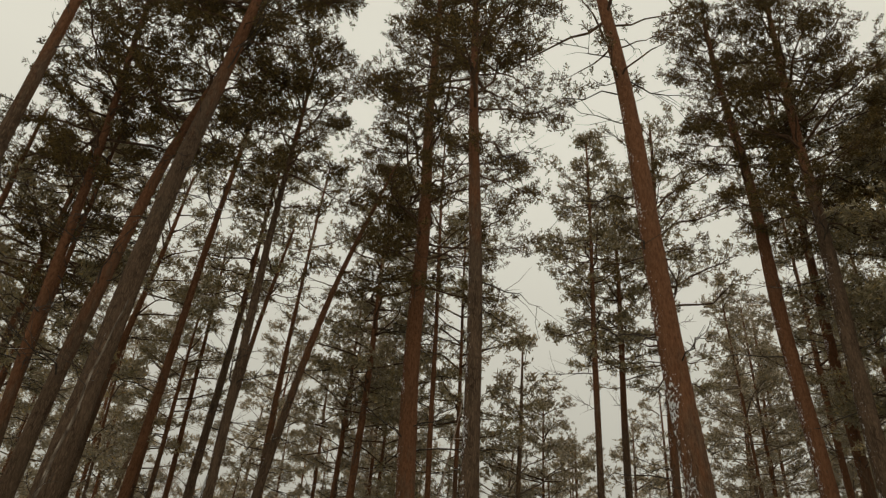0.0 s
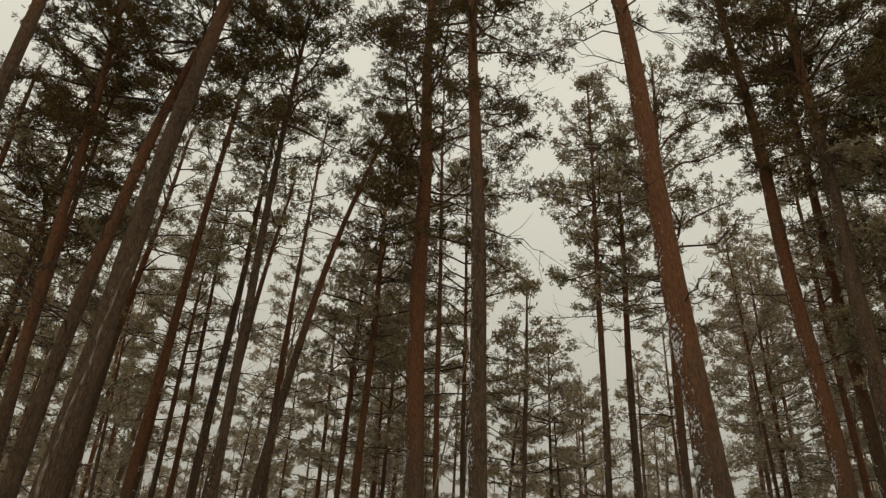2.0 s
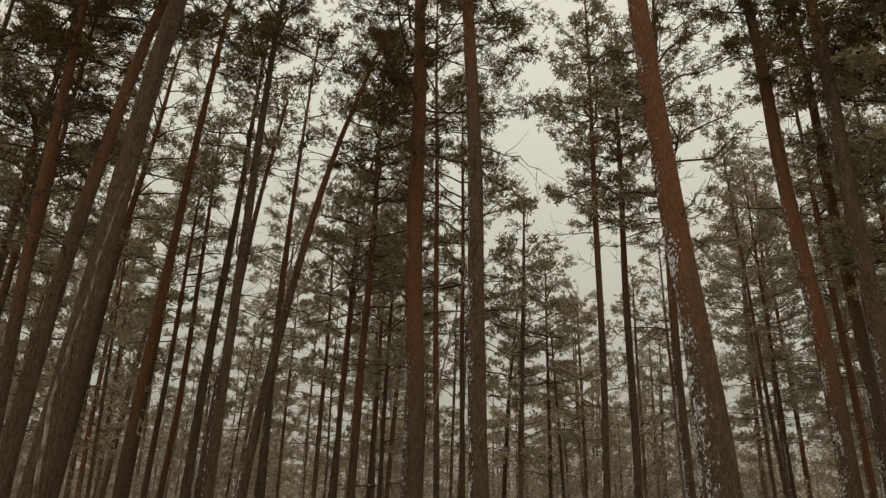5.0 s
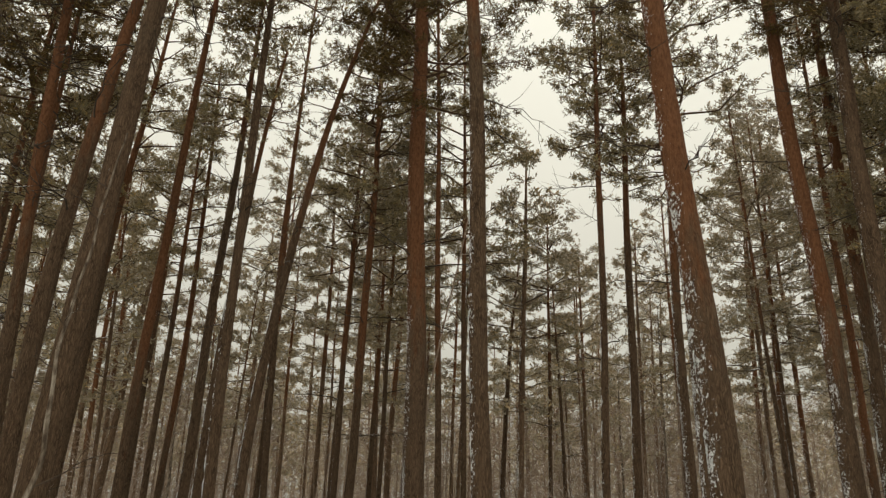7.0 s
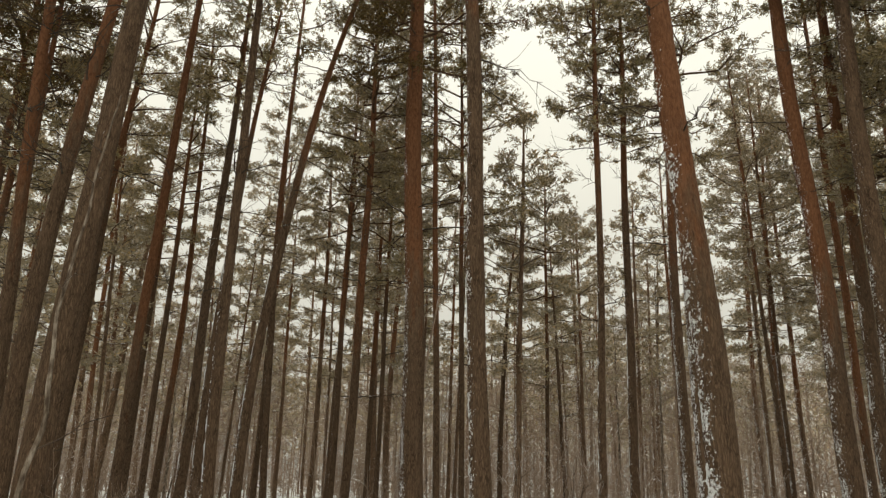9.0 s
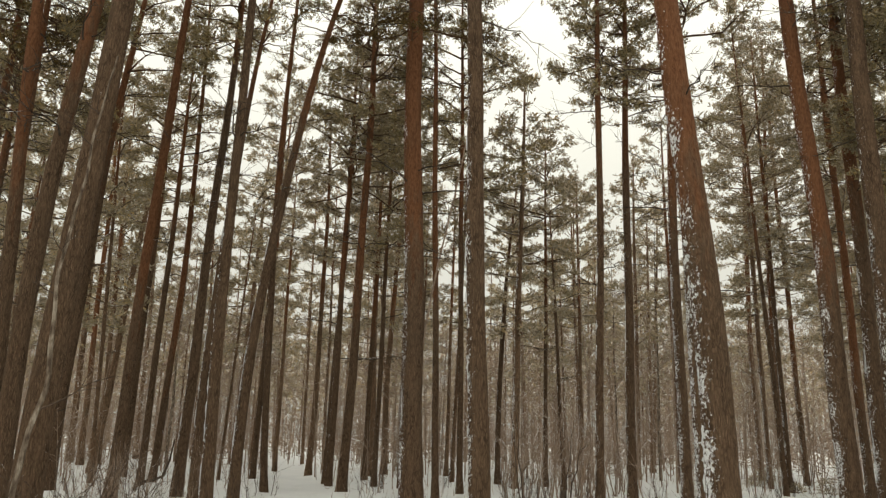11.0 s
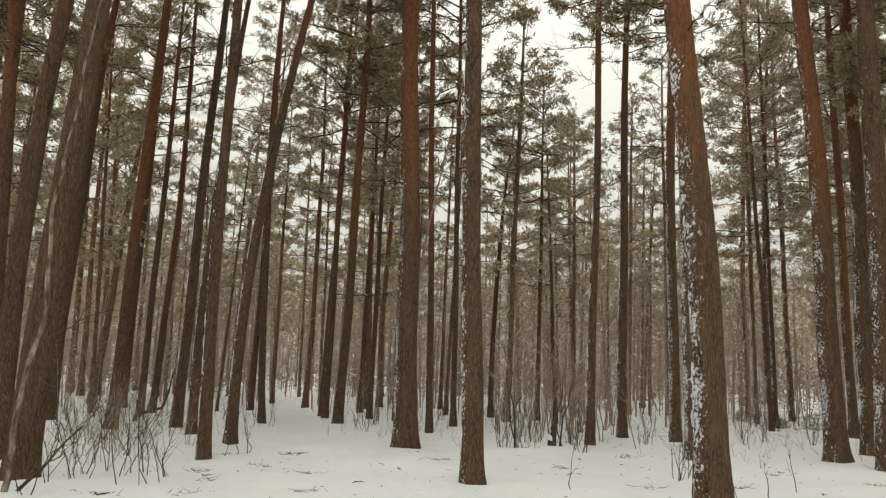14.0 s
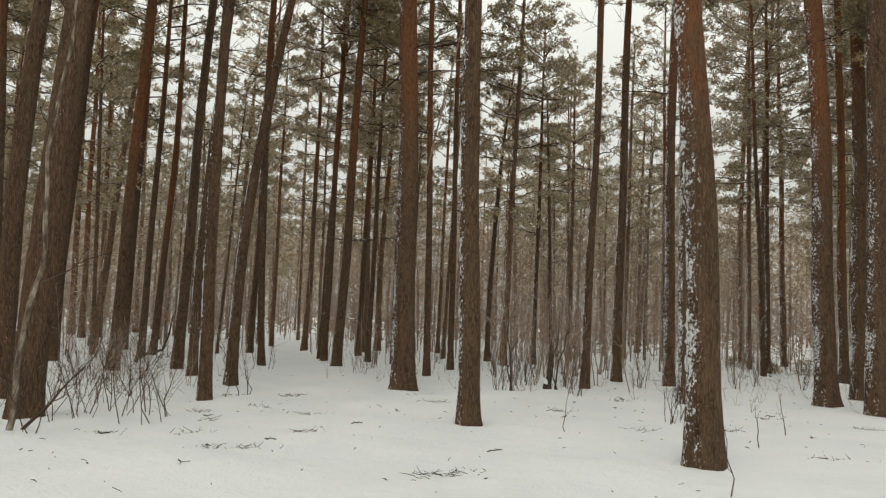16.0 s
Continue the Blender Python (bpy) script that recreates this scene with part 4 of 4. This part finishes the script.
def leaning_stem():
    """A thin dead stem that leans across from one pine towards the next."""
    rng = np.random.default_rng(51)
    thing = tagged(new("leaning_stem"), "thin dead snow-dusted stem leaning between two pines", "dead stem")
    x, y = -1.16, 18.0
    thing.location = (x, y, gz(x, y))
    s = np.linspace(0, 1, 12)
    p = np.stack([1.42 * s ** 1.3 + 0.04 * np.sin(9 * s), 0 * s, 9.5 * s - 0.1], 1)
    g = Geo()
    tube(g, p, np.linspace(0.040, 0.014, 12), 6)
    part("stem", g, POLE, thing)
    for _ in range(5):
        q, d = along(p, rng.uniform(0.4, 0.95))
        part("twig", dead_limb(rng, q, rng.uniform(0, 6.28), rng.uniform(0.3, 0.6), 0.4, 3), POLE, thing)


leaning_stem()


def bare_tree(x, y, h, seed):
    """A leafless birch deep in the wood, with a haze of fine twigs."""
    rng = np.random.default_rng(seed)
    thing = tagged(new("bare_birch"), "leafless birch with fine pale twigs among the pines", "birch tree", "bare birches")
    thing.location = (x, y, gz(x, y))
    z = np.linspace(-0.1, h, 9)
    p = np.stack([np.cumsum(rng.normal(0, 0.05, 9)), np.cumsum(rng.normal(0, 0.05, 9)), z], 1)
    g = Geo()
    tube(g, p, np.linspace(0.09, 0.012, 9), 6)
    part("trunk", g, PALE, thing)
    for k in range(22):
        g = Geo(True)
        q, d = along(p, rng.uniform(0.35, 0.97))
        a, ln = rng.uniform(0, 6.28), rng.uniform(0.8, 2.4) * (1.25 - 0.6 * q[2] / h)
        l = limb_path(rng, q, a, ln, rng.uniform(0.6, 1.1), 5)
        tube(g, l, 0.018 * np.linspace(1, 0.3, 5), 3)
        for _ in range(11):
            b, d = along(l, rng.uniform(0.2, 1.0))
            w = d / np.linalg.norm(d) + rng.normal(0, 0.5, 3)
            e = b + w * rng.uniform(0.2, 0.6)
            tube(g, [b, e], [0.008, 0.004], 3)
            for _ in range(2):
                tube(g, [b + (e - b) * 0.6, e + rng.normal(0, 0.2, 3)], [0.006, 0.003], 3)
        part("limb", g, POLE, thing)


for k, (x, y, h) in enumerate([(10.4, 38.6, 12.5), (-13.9, 37.5, 13.0), (-15.4, 41.0, 13.5), (8.9, 41.5, 12.0), (-11.2, 44.0, 12.5)]):
    bare_tree(x, y, h, 700 + k)


def seedling(x, y, h, seed):
    """A knee-high conifer with drooping whorls, half buried."""
    rng = np.random.default_rng(seed)
    thing = tagged(new("conifer_seedling"), "low snow-dusted conifer seedling standing in the snow", "seedling", "conifer seedlings")
    thing.location = (x, y, gz(x, y))
    stem, pos, way = Geo(True), [], []
    tube(stem, [(0, 0, -0.05), (0.01, 0, h * 0.5), (0, 0.01, h)], [0.016, 0.011, 0.004], 5)
    for k in range(6):
        z = h * (0.12 + 0.15 * k)
        for i in range(5):
            a, ln = k * 0.6 + i * 1.257 + rng.normal(0, 0.2), h * (0.75 - 0.1 * k) * rng.uniform(0.7, 1.1)
            w = np.array((math.cos(a), math.sin(a), rng.uniform(-0.1, 0.25)))
            o = np.array((0, 0, z))
            tube(stem, [o, o + w * ln], [0.006, 0.002], 3)
            for u in np.linspace(0.4, 1.0, 3):
                pos.append(o + w * ln * u)
                way.append(w + rng.normal(0, 0.4, 3))
    part("stem", stem, TWIG, thing)
    needles = Geo()
    add_tufts(needles, rng, pos, way, "mid", 0.7)
    part("needles", needles, FROST_HAZE_FAR, thing, "frosted needles, paled for haze", smooth=False)


for k, (x, y, h) in enumerate([(13.98, 35.36, 0.75), (13.79, 28.83, 0.6), (13.2, 34.0, 0.5), (14.6, 35.9, 0.6), (13.1, 29.6, 0.4)]):
    seedling(x, y, h, 800 + k)


def leaning_shoot(x, y):
    """A bare shoot that grows slantwise out of the snow."""
    rng = np.random.default_rng(61)
    thing = tagged(new("sapling"), "dark bare sapling slanting out of the snow", "sapling", "bare shrubs in the snow")
    thing.location = (x, y, gz(x, y))
    s = np.linspace(0, 1, 9)
    p = np.stack([0.52 * s + 0.10 * s * s, 0.30 * s, 0.85 * s ** 1.15 - 0.04 + 0.02 * np.sin(11 * s)], 1)
    g = Geo()
    tube(g, p, np.linspace(0.026, 0.008, 9), 7)
    part("stem", g, TWIG, thing)
    for _ in range(6):
        q, d = along(p, rng.uniform(0.35, 0.98))
        part("twig", dead_limb(rng, q, rng.uniform(-0.8, 1.6), rng.uniform(0.25, 0.5), 0.8, 4), TWIG, thing)


leaning_shoot(-5.27, 9.55)


def low_brush():
    """Small twigs and dead plants along the snow among the trunks."""
    rng = np.random.default_rng(45)
    g = Geo()
    for _ in range(800):
        az, d = rng.uniform(-33, 34), 17 + 31 * rng.uniform() ** 0.9
        x, y = d * math.sin(radians(az)), d * math.cos(radians(az))
        if abs(x + 0.213 * y) < 1.2 or (d < 18 and -14 < az < 6):
            continue
        o = np.array((x, y, gz(x, y) - 0.03))
        for _ in range(3):
            d3 = np.array((rng.normal(0, 0.14), rng.normal(0, 0.14), rng.uniform(0.08, 0.5)))
            tube(g, [o, o + d3 * 0.5 + rng.normal(0, 0.03, 3), o + d3], [0.005, 0.004, 0.002], 3)
    tagged(new("low_brush", g.mesh("low_brush", POLE)), "low snow-dusted twigs and dead plants along the snow, paled for haze", "undergrowth", kind="stuff")


low_brush()


def marker_post(x, y, height):
    """A slim squared post with chamfered edges and a cap of snow."""
    rng = np.random.default_rng(91)
    thing = tagged(new("marker_post"), "slim white-painted marker post in the snow beside a pine", "post")
    thing.location = (x, y, gz(x, y))
    shaft = Geo()
    tube(shaft, [(0, 0, -0.15), (0, 0, 0.3), (0.004, 0, height - 0.02), (0.004, 0, height)], [0.058, 0.058, 0.057, 0.048], 8)
    part("shaft", shaft, PAINT, thing)
    snow = Geo()
    tube(snow, [(0.004, 0, height - 0.004), (0.0, 0, height + 0.02), (0.006, 0, height + 0.04)], [0.054, 0.05, 0.018], 9, rng.uniform(0.88, 1.1, (3, 9)))
    part("snow_cap", snow, SNOW, thing, "small cap of snow")


marker_post(10.08, 17.85, 0.86)
